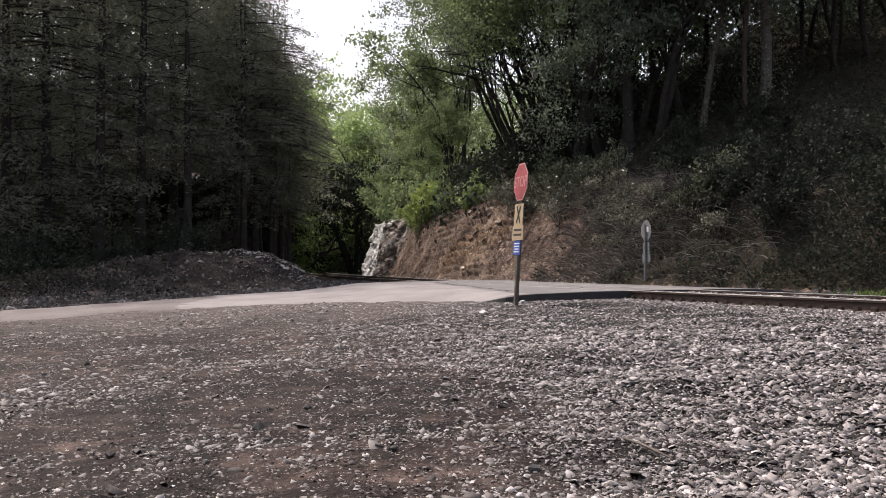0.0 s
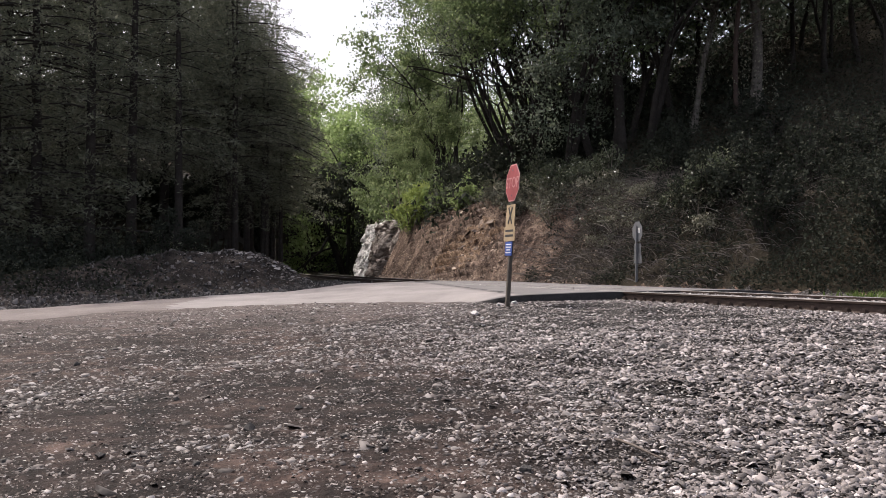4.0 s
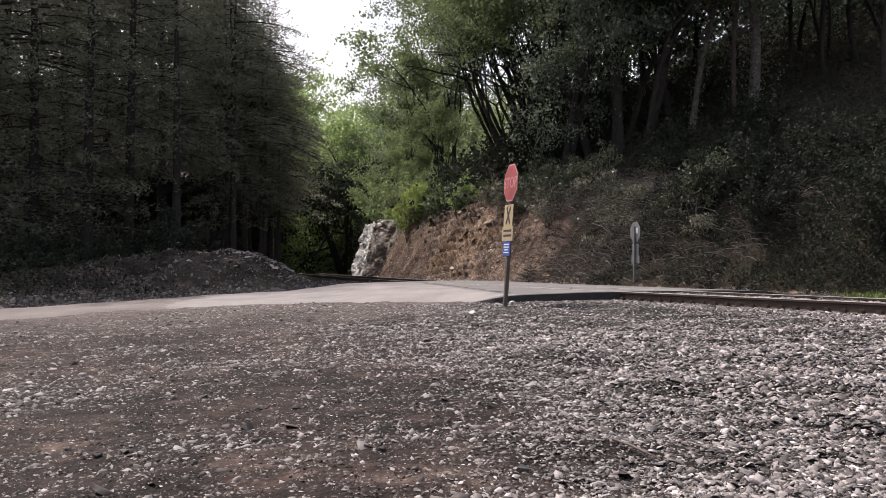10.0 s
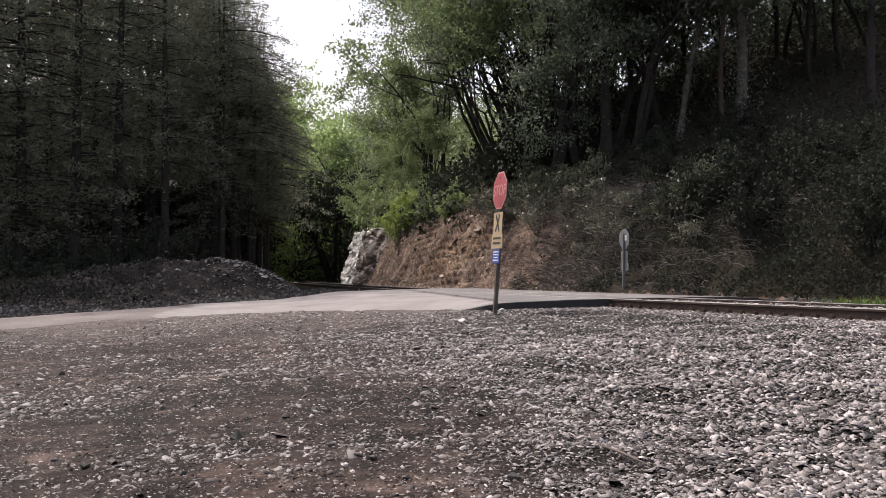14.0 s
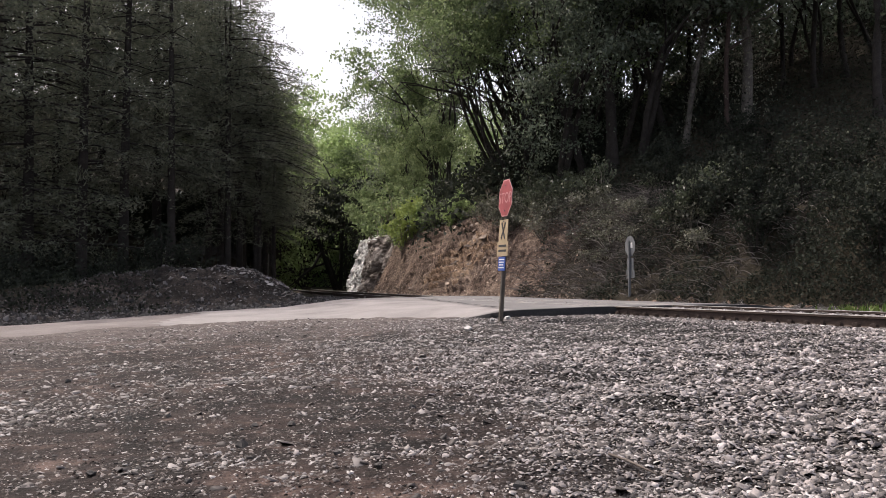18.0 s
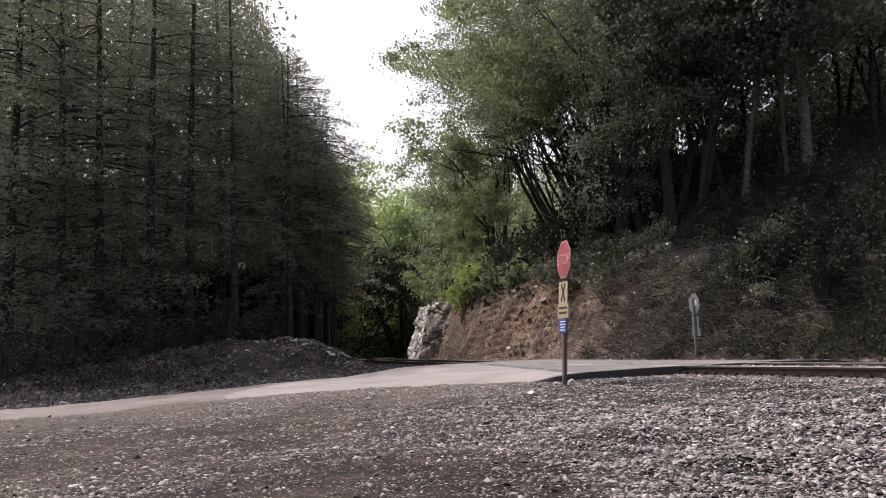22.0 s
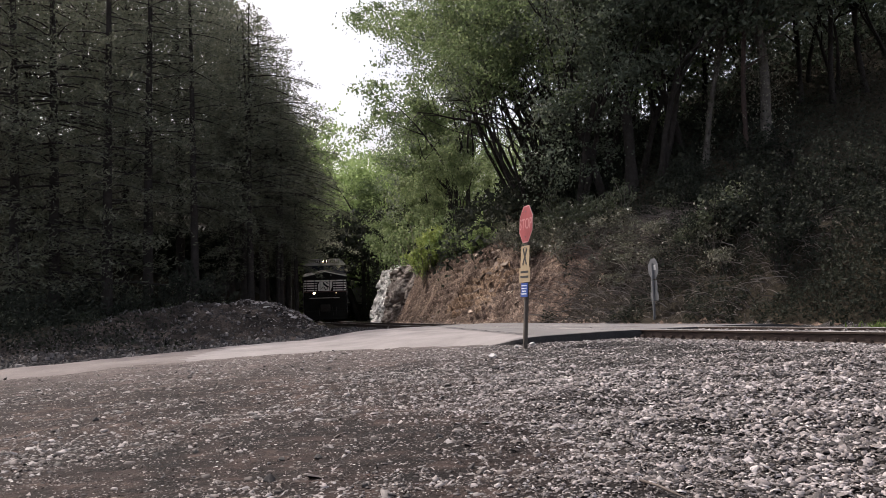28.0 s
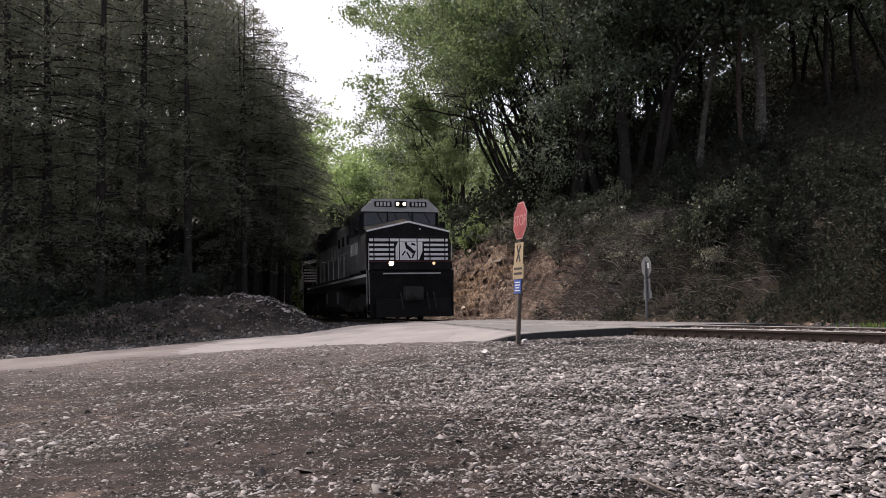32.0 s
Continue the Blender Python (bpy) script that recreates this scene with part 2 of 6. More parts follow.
M_TIE = surface("creosoted_tie", [(0.03, 0.025, 0.02), (0.07, 0.058, 0.05), (0.12, 0.1, 0.09)], 3, 40, 0.9, bump=0.6, depth=0.01)
M_BARK = surface("dark_bark", [(0.014, 0.011, 0.0095), (0.034, 0.028, 0.024), (0.065, 0.055, 0.047)], 4, 30, 0.9, bump=0.9, depth=0.03)
M_REDBARK = surface("reddish_bark", [(0.03, 0.021, 0.018), (0.062, 0.041, 0.034), (0.1, 0.068, 0.056)], 4, 30, 0.9, bump=0.9, depth=0.03)
M_VINEBARK = surface("grey_vine_bark", [(0.06, 0.052, 0.045), (0.13, 0.115, 0.1), (0.22, 0.2, 0.175)], 4, 30, 0.9, bump=0.9, depth=0.03)
M_PINE = foliage("pine_needles", [(0.108, 0.116, 0.083), (0.195, 0.206, 0.147), (0.32, 0.328, 0.242)], 0.5, 0.55, 0.3)
M_LEAF = foliage("summer_leaves", [(0.066, 0.086, 0.06), (0.13, 0.156, 0.107), (0.265, 0.288, 0.207)], 0.5, 0.5, 0.4)
# Shaded copy of the leaf greens: the shade is in the base colour.
M_SHADE = foliage("shade_dark_leaves", [(0.017, 0.0205, 0.0155), (0.031, 0.0365, 0.0265), (0.06, 0.066, 0.046)], 0.25, 0.75, 0.12)
M_SPRING = foliage("spring_leaves", [(0.17, 0.24, 0.09), (0.28, 0.37, 0.15), (0.42, 0.51, 0.25)], 0.65)
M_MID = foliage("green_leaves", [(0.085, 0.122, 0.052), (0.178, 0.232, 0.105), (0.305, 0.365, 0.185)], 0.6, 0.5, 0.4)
M_SHRUB = foliage("shrub_leaves", [(0.03, 0.038, 0.023), (0.075, 0.09, 0.05), (0.2, 0.22, 0.14)], 0.35, 0.4, 0.5)
M_DRYSHRUB = foliage("pale_shrub_leaves", [(0.04, 0.042, 0.029), (0.115, 0.115, 0.078), (0.34, 0.33, 0.25)], 0.35, 0.4, 0.5)
M_LIME = foliage("lime_leaves", [(0.2, 0.26, 0.07), (0.3, 0.37, 0.11), (0.4, 0.46, 0.17)], 0.5)
M_GRASS = foliage("grass_blades", [(0.06, 0.11, 0.02), (0.11, 0.17, 0.04), (0.16, 0.2, 0.06)], 0.35)
M_TWIG = foliage("dry_stems", [(0.05, 0.043, 0.038), (0.15, 0.13, 0.114), (0.44, 0.395, 0.35)], 0.05, 0.9, 0.1)
M_WHITESTONE = surface("white_stone", [(0.4, 0.39, 0.37), (0.55, 0.53, 0.51), (0.7, 0.68, 0.66)], 6, 60, 0.7, bump=0.3, depth=0.004)
# Broken asphalt side, near-black also for its shade; the joint uses it too.
M_EDGE = surface("shaded_edge_and_joint", [(0.012, 0.011, 0.011), (0.025, 0.023, 0.022), (0.045, 0.042, 0.04)], 2, 30, 0.9, bump=0.8, depth=0.02)
# Lit copy of the pale rock: sun on its left face whitens the colour.
M_SUNLIT_ROCK = surface("sunlit_white_rock", [(0.07, 0.066, 0.062), (0.64, 0.625, 0.605), (0.86, 0.845, 0.82)], 2.4, 9, 0.55, bump=0.8, depth=0.05, fine_amount=0.5)


# ---- building helpers ----
def part(name, bm, material, parent, label=""):
    me = bpy.data.meshes.new(name)
    bm.to_mesh(me)
    bm.free()
    me.materials.append(material)
    ob = new(name, me)
    ob.parent = parent
    return tagged(ob, label)


def raw(name, verts, faces, material, parent=None, label="", smooth=False):
    me = bpy.data.meshes.new(name)
    me.from_pydata([tuple(v) for v in verts], [], [tuple(f) for f in faces])
    me.materials.append(material)
    if smooth:
        me.polygons.foreach_set("use_smooth", [True] * len(me.polygons))
    ob = new(name, me)
    ob.parent = parent
    return tagged(ob, label)


def numpy_mesh(name, verts, faces, material, parent=None, smooth=False):
    """Fast mesh from arrays; all faces have the same number of corners."""
    me = bpy.data.meshes.new(name)
    nv, (nf, k) = len(verts), faces.shape
    me.vertices.add(nv)
    me.vertices.foreach_set("co", np.ascontiguousarray(verts, dtype=np.float32).ravel())
    me.loops.add(nf * k)
    me.loops.foreach_set("vertex_index", np.ascontiguousarray(faces, dtype=np.int32).ravel())
    me.polygons.add(nf)
    me.polygons.foreach_set("loop_start", np.arange(0, nf * k, k, dtype=np.int32))
    me.polygons.foreach_set("loop_total", np.full(nf, k, dtype=np.int32))
    if smooth:
        me.polygons.foreach_set("use_smooth", np.ones(nf, dtype=bool))
    me.update(calc_edges=True)
    me.materials.append(material)
    ob = new(name, me)
    ob.parent = parent
    return ob


def empty(name, m=None):
    ob = new(name)
    if m is not None:
        ob.matrix_world = m
    return ob


def box_bm(sx, sy, sz, at=(0, 0, 0), bevel=0.0, bm=None, turn=None):
    """A box by its sizes and centre, with bevelled edges."""
    b = bmesh.new()
    bmesh.ops.create_cube(b, size=1.0)
    for v in b.verts:
        v.co = Vector((v.co.x * sx, v.co.y * sy, v.co.z * sz))
    if bevel:
        bmesh.ops.bevel(b, geom=list(b.edges), offset=bevel, segments=2, affect="EDGES")
    m = Matrix.Translation(at) @ (turn or Matrix.Identity(4))
    bmesh.ops.transform(b, matrix=m, verts=b.verts)
    if bm is None:
        return b
    me = bpy.data.meshes.new("tmp")
    b.to_mesh(me)
    b.free()
    bm.from_mesh(me)
    bpy.data.meshes.remove(me)
    return bm


def rod_bm(a, b, r0, r1=None, sides=8, bm=None):
    """A tapered rod from a to b."""
    r1 = r0 if r1 is None else r1
    bm = bm or bmesh.new()
    a, b = Vector(a), Vector(b)
    q = (b - a).to_track_quat("Z", "Y").to_matrix()
    rings = []
    for c, r in ((a, r0), (b, r1)):
        rings.append([bm.verts.new(c + q @ Vector((r * math.cos(2 * math.pi * i / sides), r * math.sin(2 * math.pi * i / sides), 0))) for i in range(sides)])
    for i in range(sides):
        j = (i + 1) % sides
        bm.faces.new((rings[0][i], rings[0][j], rings[1][j], rings[1][i]))
    bm.faces.new(rings[0][::-1])
    bm.faces.new(rings[1])
    return bm


def prism_bm(outline, axis, lo, hi, bm=None):
    """An outline of (a, b) pairs pushed out along an axis from lo to hi."""
    bm = bm or bmesh.new()

    def co(a, b, c):
        return {"x": (c, a, b), "y": (a, c, b), "z": (a, b, c)}[axis]
    lower = [bm.verts.new(co(a, b, lo)) for a, b in outline]
    upper = [bm.verts.new(co(a, b, hi)) for a, b in outline]
    n = len(outline)
    for i in range(n):
        j = (i + 1) % n
        bm.faces.new((lower[i], lower[j], upper[j], upper[i]))
    bm.faces.new(lower[::-1])
    bm.faces.new(upper)
    bmesh.ops.recalc_face_normals(bm, faces=bm.faces)
    return bm


# ---- the plan: track, road, slopes ----
def lay_track():
    """Centre line of the railway by arc length s; s = 0 at (-1.45, 31), heading to +s towards the crossing."""
    fwd, back = [], []
    x, y, a, s, ds = -1.45, 31.0, radians(17.2), 0.0, 0.5
    while s < 120:
        fwd.append((s, x, y, a))
        x, y, s = x + ds * math.sin(a), y - ds * math.cos(a), s + ds
        a += ds / 130.0
    x, y, a, s = -1.45, 31.0, radians(17.2), 0.0
    while s > -330:
        x, y, s = x - ds * math.sin(a), y + ds * math.cos(a), s - ds
        a -= ds / (300.0 if s > -30 else 150.0 if s > -70 else 110.0 if s > -150 else 400.0)
        back.append((s, x, y, a))
    return np.array(back[::-1] + fwd)


TRACK = lay_track()


def on_track(s, u=0.0, z=0.0):
    x, y, a = (float(np.interp(s, TRACK[:, 0], TRACK[:, k])) for k in (1, 2, 3))
    return Vector((x + u * math.cos(a), y + u * math.sin(a), z)), a


def track_coords(x, y):
    """Arc length s and sideways offset u (bank side positive) of points."""
    x, y = np.asarray(x, float).ravel(), np.asarray(y, float).ravel()
    s, u = np.empty_like(x), np.empty_like(x)
    for i in range(0, len(x), 4000):
        dx = x[i:i + 4000, None] - TRACK[None, :, 1]
        dy = y[i:i + 4000, None] - TRACK[None, :, 2]
        k = np.argmin(dx * dx + dy * dy, axis=1)
        r = np.arange(len(k))
        a = TRACK[k, 3]
        s[i:i + 4000] = TRACK[k, 0]
        side = dx[r, k] * np.cos(a) + dy[r, k] * np.sin(a)
        u[i:i + 4000] = np.sign(side) * np.hypot(dx[r, k], dy[r, k])
    return s, u


ROAD_NEAR = np.array([(-34.0, 12.0), (-12.0, 12.9), (-7.2, 13.8), (-5.4, 15.3), (-3.7, 15.9), (-1.2, 15.7), (1.0, 14.15), (4.3, 15.95), (8.6, 18.6)])
ROAD_FAR = np.array([(-36.0, 16.6), (-14.0, 16.5), (-9.3, 17.2), (-7.6, 19.2), (-5.0, 21.6), (-3.2, 23.2), (-1.4, 25.5), (2.2, 30.4)])


def smooth(x, a, b):
    t = np.clip((x - a) / (b - a), 0, 1)
    return t * t * (3 - 2 * t)


def waves(x, y, seed=0):
    """Cheap rolling unevenness, about -1 to 1."""
    v = np.zeros_like(x)
    for i in range(6):
        k = 0.35 * 1.9 ** i
        p = seed * 1.7 + i * 2.3
        v += (np.sin(k * (x * math.cos(p) + y * math.sin(p)) + p * 3) * np.sin(k * (x * math.sin(p * 1.3) - y * math.cos(p * 1.3)) + p)) / 1.5 ** i
    return v / 2.0


def behind_road(x, y):
    """How far a point lies past the road's far edge (left of it), in metres."""
    d = np.full(x.shape, 1e9)
    side = np.zeros(x.shape)
    for (x0, y0), (x1, y1) in zip(ROAD_FAR[:-1], ROAD_FAR[1:]):
        ex, ey = x1 - x0, y1 - y0
        L = math.hypot(ex, ey)
        t = np.clip(((x - x0) * ex + (y - y0) * ey) / L ** 2, 0, 1)
        px, py = x - x0 - t * ex, y - y0 - t * ey
        dd = np.hypot(px, py)
        sd = (ex * (y - y0) - ey * (x - x0)) / L
        near = dd < d
        d, side = np.where(near, dd, d), np.where(near, sd, side)
    return np.where(side > 0, d, -d)


def foot_of_bank(s):
    return np.interp(s, [-60, -27, -22, -15, -3, 5, 10, 18, 30, 60], [5.5, 5.5, 3.4, 2.9, 3.1, 4.4, 5.3, 8.0, 14.0, 20.0])


def height(x, y):
    x, y = np.asarray(x, float), np.asarray(y, float)
    shape = x.shape
    x, y = x.ravel(), y.ravel()
    s, u = track_coords(x, y)
    au = np.abs(u)
    near = -0.15 - 0.040 * np.clip(au - 3, 0, 11.5)
    z = np.where(u < 0, near, -0.17)
    z += (0.03 * waves(x * 2, y * 2, 1) + 0.022 * waves(x * 6, y * 6, 13)) * smooth(au, 1.8, 3.5)
    # heaped and rutted crushed stone on the near side
    heap = smooth(x + 0.4 * waves(x * 1.2, y * 1.2, 4), -0.6, 1.4) * smooth(np.interp(x, ROAD_NEAR[:, 0], ROAD_NEAR[:, 1]) - y, 0.2, 1.2) * smooth(au, 1.6, 2.6)
    z = np.where(u < 0, z + heap * (0.065 * waves(x * 3.0, y * 4.5, 61) + 0.045 * waves(x * 8, y * 12, 62)), z)
    # road bank on the far side, then the wooded hill
    foot = foot_of_bank(s)
    crest = np.interp(s, [-60, -30, -16, -5, 3, 12, 20, 30], [5.0, 4.2, 3.1, 3.4, 3.5, 2.8, 1.8, 1.2])
    wide = np.interp(s, [-60, -22, -14, 0, 12, 25], [1.0, 1.0, 1.8, 2.7, 3.0, 4.0])
    slope = np.interp(s, [-60, -10, 0, 10, 30], [0.65, 0.65, 0.5, 0.32, 0.3])
    rise = crest * smooth(u, foot - 0.2, foot + wide) ** 0.85
    past = np.clip(u - foot - wide, 0, None)
    hill = slope * past * np.clip(1 - past / 160.0, 0.45, 1)
    rough = 0.16 * waves(x * 3.1, y * 3.1, 2) + 0.4 * waves(x * 0.8, y * 0.8, 3) * smooth(past, 0, 4)
    z = np.where(u > 0, z + rise + hill + rough * smooth(u, foot, foot + 1.0), z)
    # cut and wooded ground on the other side
    q = behind_road(x, y)
    cut = np.interp(s, [-110, -85, -70, -25, -14, -9, -4], [8.0, 6.8, 5.5, 4.2, 2.0, 0.8, 0.0])
    z = np.where(u < 0, z + cut * smooth(au, 3.0, 5.5) + 0.10 * np.clip(au - 6, 0, 60) * smooth(-s, 4, 30), z)
    side = np.where(x > -6.9, 2.25, 4.6)
    mound = 0.95 * np.exp(-(((x + 6.7) / side) ** 2 + ((y - 27.8) / 2.9) ** 2) ** 1.4) + 0.45 * np.exp(-(((x + 12.5) / 4.0) ** 2 + ((y - 26.0) / 3.6) ** 2))
    mound = mound * (1 + 0.25 * waves(x * 1.6, y * 1.6, 22)) + 0.13 * waves(x * 4, y * 4, 23) * smooth(mound, 0.1, 0.5)
    mound = mound + np.clip(y - 40, 0, 60) * 0.22 * smooth(-x, 12, 26)
    z = np.where((u < 0) & (q > 0), z + (mound + 0.035 * np.clip(q - 1, 0, 60)) * smooth(q, 0.2, 3.0) * smooth(au, 2.6, 4.6) + 0.06 * waves(x * 3, y * 3, 5) * smooth(q, 0.5, 2), z)
    return np.clip(z, -1.2, 45).reshape(shape)


def gz(x, y):
    return float(height(np.array([x]), np.array([y]))[0])


def axis(spans):
    out = []
    for lo, hi, step in spans:
        out += list(np.arange(lo, hi - 1e-6, step))
    return np.array(out)


def far(start, end, n):
    return list(start + (end - start) * (np.linspace(0, 1, n) ** 2.5))


def sheet(name, xs, ys, material, keep=None, lift=0.0):
    X, Y = np.meshgrid(xs, ys)
    Z = height(X, Y) + lift
    nx, ny = len(xs), len(ys)
    v = np.stack([X.ravel(), Y.ravel(), Z.ravel()], 1)
    i = np.arange(nx * ny).reshape(ny, nx)
    f = np.stack([i[:-1, :-1].ravel(), i[:-1, 1:].ravel(), i[1:, 1:].ravel(), i[1:, :-1].ravel()], 1)
    ob = numpy_mesh(name, v, f, material, smooth=True)
    return ob, v, f


def build_ground():
    xs = np.concatenate([-np.array(far(60, 3000, 16))[::-1], axis([(-59, -18, 1.0), (-18, -9, 0.3), (-9, 0, 0.17), (0, 8, 0.09), (8, 12, 0.17), (12, 18, 0.3), (18, 60, 1.0)]), far(60, 3000, 16)])
    ys = np.concatenate([-np.array(far(10, 3000, 14))[::-1], axis([(-9, 2, 1.0), (2, 3, 0.17), (3, 13, 0.09), (13, 18, 0.17), (18, 48, 0.3), (48, 130, 1.0)]), far(130, 3000, 14)])
    ob, v, f = sheet("ground", xs, ys, M_GROUND)
    me = ob.data
    for m in (M_BANK, M_FLOOR, M_CUT_SHADE, M_BERM):
        me.materials.append(m)
    c = v[f].mean(1)
    s, u = track_coords(c[:, 0], c[:, 1])
    q = behind_road(c[:, 0], c[:, 1])
    foot = foot_of_bank(s)
    idx = np.zeros(len(f), dtype=np.int32)
    n = waves(c[:, 0] * 2.2, c[:, 1] * 2.2, 7)
    idx[(u > foot - 0.1)] = 1
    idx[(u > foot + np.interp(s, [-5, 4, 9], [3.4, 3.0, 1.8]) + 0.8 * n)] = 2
    # dark floor here also carries the shade on this end of the bank
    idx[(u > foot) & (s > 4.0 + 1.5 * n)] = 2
    # cut wall: rock whose dark colour stands for shade
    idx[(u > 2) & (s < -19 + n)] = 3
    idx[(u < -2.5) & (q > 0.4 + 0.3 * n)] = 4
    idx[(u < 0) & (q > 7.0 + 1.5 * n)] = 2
    # opposite cut wall, same shade-dark rock
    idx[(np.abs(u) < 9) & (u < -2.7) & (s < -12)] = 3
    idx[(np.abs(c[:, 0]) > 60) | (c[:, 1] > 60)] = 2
    me.polygons.foreach_set("material_index", idx)
    tagged(ob, "grey gravel and dirt ground rising to wooded slopes", "ground", kind="structure")


build_ground()


def build_bank_face():
    """Broken, bedded face of the cut bank; the beds dip towards the cut."""
    ss, uu = np.arange(-19.5, 4.7, 0.042), np.arange(-0.25, 3.3, 0.04)
    S, U = np.meshgrid(ss, uu)
    A = np.interp(S, TRACK[:, 0], TRACK[:, 3])
    U2 = U + foot_of_bank(S)
    x, y = np.interp(S, TRACK[:, 0], TRACK[:, 1]) + U2 * np.cos(A), np.interp(S, TRACK[:, 0], TRACK[:, 2]) + U2 * np.sin(A)
    z = height(x, y)
    bed = z - 0.09 * S + 0.14 * waves(x * 1.1, y * 1.1, 41) + 0.015 * waves(x * 12, y * 12, 42)
    out = np.zeros_like(z)
    for k, period in enumerate((0.34, 0.14)):
        q = bed / period + 3.7 * k
        q = q - np.floor(q)
        out += np.where(q < 0.7, 0.5 - q / 0.7, (q - 0.7) / 0.3 - 0.5) * period * 1.15 * smooth(waves(x * 3.3, y * 3.3, 43 + k) + np.exp(-((S + 3.5) / 5.0) ** 2) - 0.45, -0.2, 0.6)
    out += 0.045 * waves(x * 26, y * 26, 46) + 0.06 * waves(x * 9, y * 9, 47)
    rim = smooth(U, -0.25, 0.15) * (1 - smooth(U, 2.7, 3.25)) * smooth(S, -19.5, -18.5) * (1 - smooth(S, 2.6, 4.6))
    z = z + 0.03 * rim + out * rim - 0.05 * (1 - rim)
    x, y = x - 0.5 * out * rim * np.cos(A), y - 0.5 * out * rim * np.sin(A)
    ny, nx = S.shape
    i = np.arange(nx * ny).reshape(ny, nx)
    f = np.stack([i[:-1, :-1].ravel(), i[:-1, 1:].ravel(), i[1:, 1:].ravel(), i[1:, :-1].ravel()], 1)
    ob = numpy_mesh("bank_face", np.stack([x.ravel(), y.ravel(), z.ravel()], 1), f, M_BANK)
    ob.data.materials.append(M_OCHRE)
    vein = np.exp(-((S + 4.0) / 3.6) ** 2 - ((U - 0.9 - 0.1 * (S + 4.0)) / 0.8) ** 2) + 0.3 * waves(x * 2.1, y * 2.1 + 2 * z, 48) + 0.22 * waves(x * 7, y * 7 + 5 * z, 49)
    ob.data.polygons.foreach_set("material_index", (vein[:-1, :-1].ravel() > 0.66).astype(np.int32))
    tagged(ob, "cut bank of red-brown soil and bedded broken rock", "bank", kind="structure")


build_bank_face()


def build_road():
    """Worn asphalt ramped up over the rails, with a broken edge coloured near-black for shade."""
    n, k = 150, 30
    tn = np.linspace(0, 1, n)
    # sample both edges by the same share of their length past the bend
    def along(line, t):
        d = np.concatenate([[0], np.cumsum(np.hypot(*np.diff(line, axis=0).T))])
        return np.stack([np.interp(t * d[-1], d, line[:, 0]), np.interp(t * d[-1], d, line[:, 1])], 1)
    a, b = along(ROAD_NEAR, tn), along(ROAD_FAR, tn)
    a += 0.10 * np.stack([waves(tn * 90, tn * 40, 4), waves(tn * 80, tn * 50, 6)], 1)
    b += 0.12 * np.stack([waves(tn * 90, tn * 40, 8), waves(tn * 80, tn * 50, 9)], 1)
    w = np.linspace(0, 1, k)
    P = a[:, None, :] * (1 - w)[None, :, None] + b[:, None, :] * w[None, :, None]
    x, y = P[..., 0].ravel(), P[..., 1].ravel()
    s, u = track_coords(x, y)
    au = np.abs(u)
    W = np.repeat(w[None, :], n, 0).ravel()
    z = height(x, y) + np.where(x < 0.9, -0.03 + 0.06 * smooth(W, 0, 0.2), 0.03)
    ramp_z = np.interp(au, [0, 1.6, 3.2, 6.5], [-0.003, -0.003, -0.03, -0.35]) - 0.25 * (1 - smooth(W, 0, 0.2)) * smooth(-x, -1.2, 0.2)
    z = np.where(au < 6.5, np.maximum(z, ramp_z), z) + 0.006 * waves(x * 3, y * 3, 3)
    top = np.stack([x, y, z], 1)
    low = top.copy()
    low[:, 2] = np.minimum(height(x, y), z) - 0.25
    i = np.arange(n * k).reshape(n, k)
    f = [np.stack([i[:-1, :-1].ravel(), i[1:, :-1].ravel(), i[1:, 1:].ravel(), i[:-1, 1:].ravel()], 1)]
    o = n * k
    for e, flip in ((i[:, 0], False), (i[:, -1], True), (i[0, :], True), (i[-1, :], False)):
        q = np.stack([e[:-1], e[:-1] + o, e[1:] + o, e[1:]], 1)
        f.append(q[:, ::-1] if flip else q)
    ob = numpy_mesh("road", np.concatenate([top, low]), np.concatenate(f), M_ASPHALT, smooth=False)
    ob.data.materials.append(M_NEWASPHALT)
    ob.data.materials.append(M_DIRTROAD)
    ob.data.materials.append(M_EDGE)
    fa = np.concatenate(f)
    allv = np.concatenate([top, low])
    c = allv[fa].mean(1)
    s, u = track_coords(c[:, 0], c[:, 1])
    kind = ((u > np.interp(s, [5, 7, 17], [-1.2, -1.2, -3.2])) & (c[:, 0] > -0.8)).astype(np.int32)
    # side faces get the near-black that stands for their shade
    kind[len(f[0]):] = 3
    kind[(c[:, 0] < -5.4 + 0.8 * waves(c[:, 0], c[:, 1], 5)) & (kind != 3)] = 2
    ob.data.polygons.foreach_set("material_index", kind)
    js = np.arange(4.5, 16.0, 0.12)
    ja = np.interp(js, TRACK[:, 0], TRACK[:, 3])
    ju = np.interp(js, [5, 7, 17], [-1.2, -1.2, -3.2]) + 0.05 * waves(js * 5, js * 0, 33)
    strip = []
    for off in (-0.03, 0.03):
        jx = np.interp(js, TRACK[:, 0], TRACK[:, 1]) + (ju + off) * np.cos(ja)
        jy = np.interp(js, TRACK[:, 0], TRACK[:, 2]) + (ju + off) * np.sin(ja)
        near = ((jx[:, None] - x[None]) ** 2 + (jy[:, None] - y[None]) ** 2).argmin(1)
        inside = jy > np.interp(jx, ROAD_NEAR[:, 0], ROAD_NEAR[:, 1]) + 0.1
        strip.append(np.stack([jx, jy, z[near] + 0.022], 1)[inside])
    m = min(len(strip[0]), len(strip[1]))
    jf = np.stack([np.arange(m - 1), np.arange(m - 1) + m, np.arange(1, m) + m, np.arange(1, m)], 1)
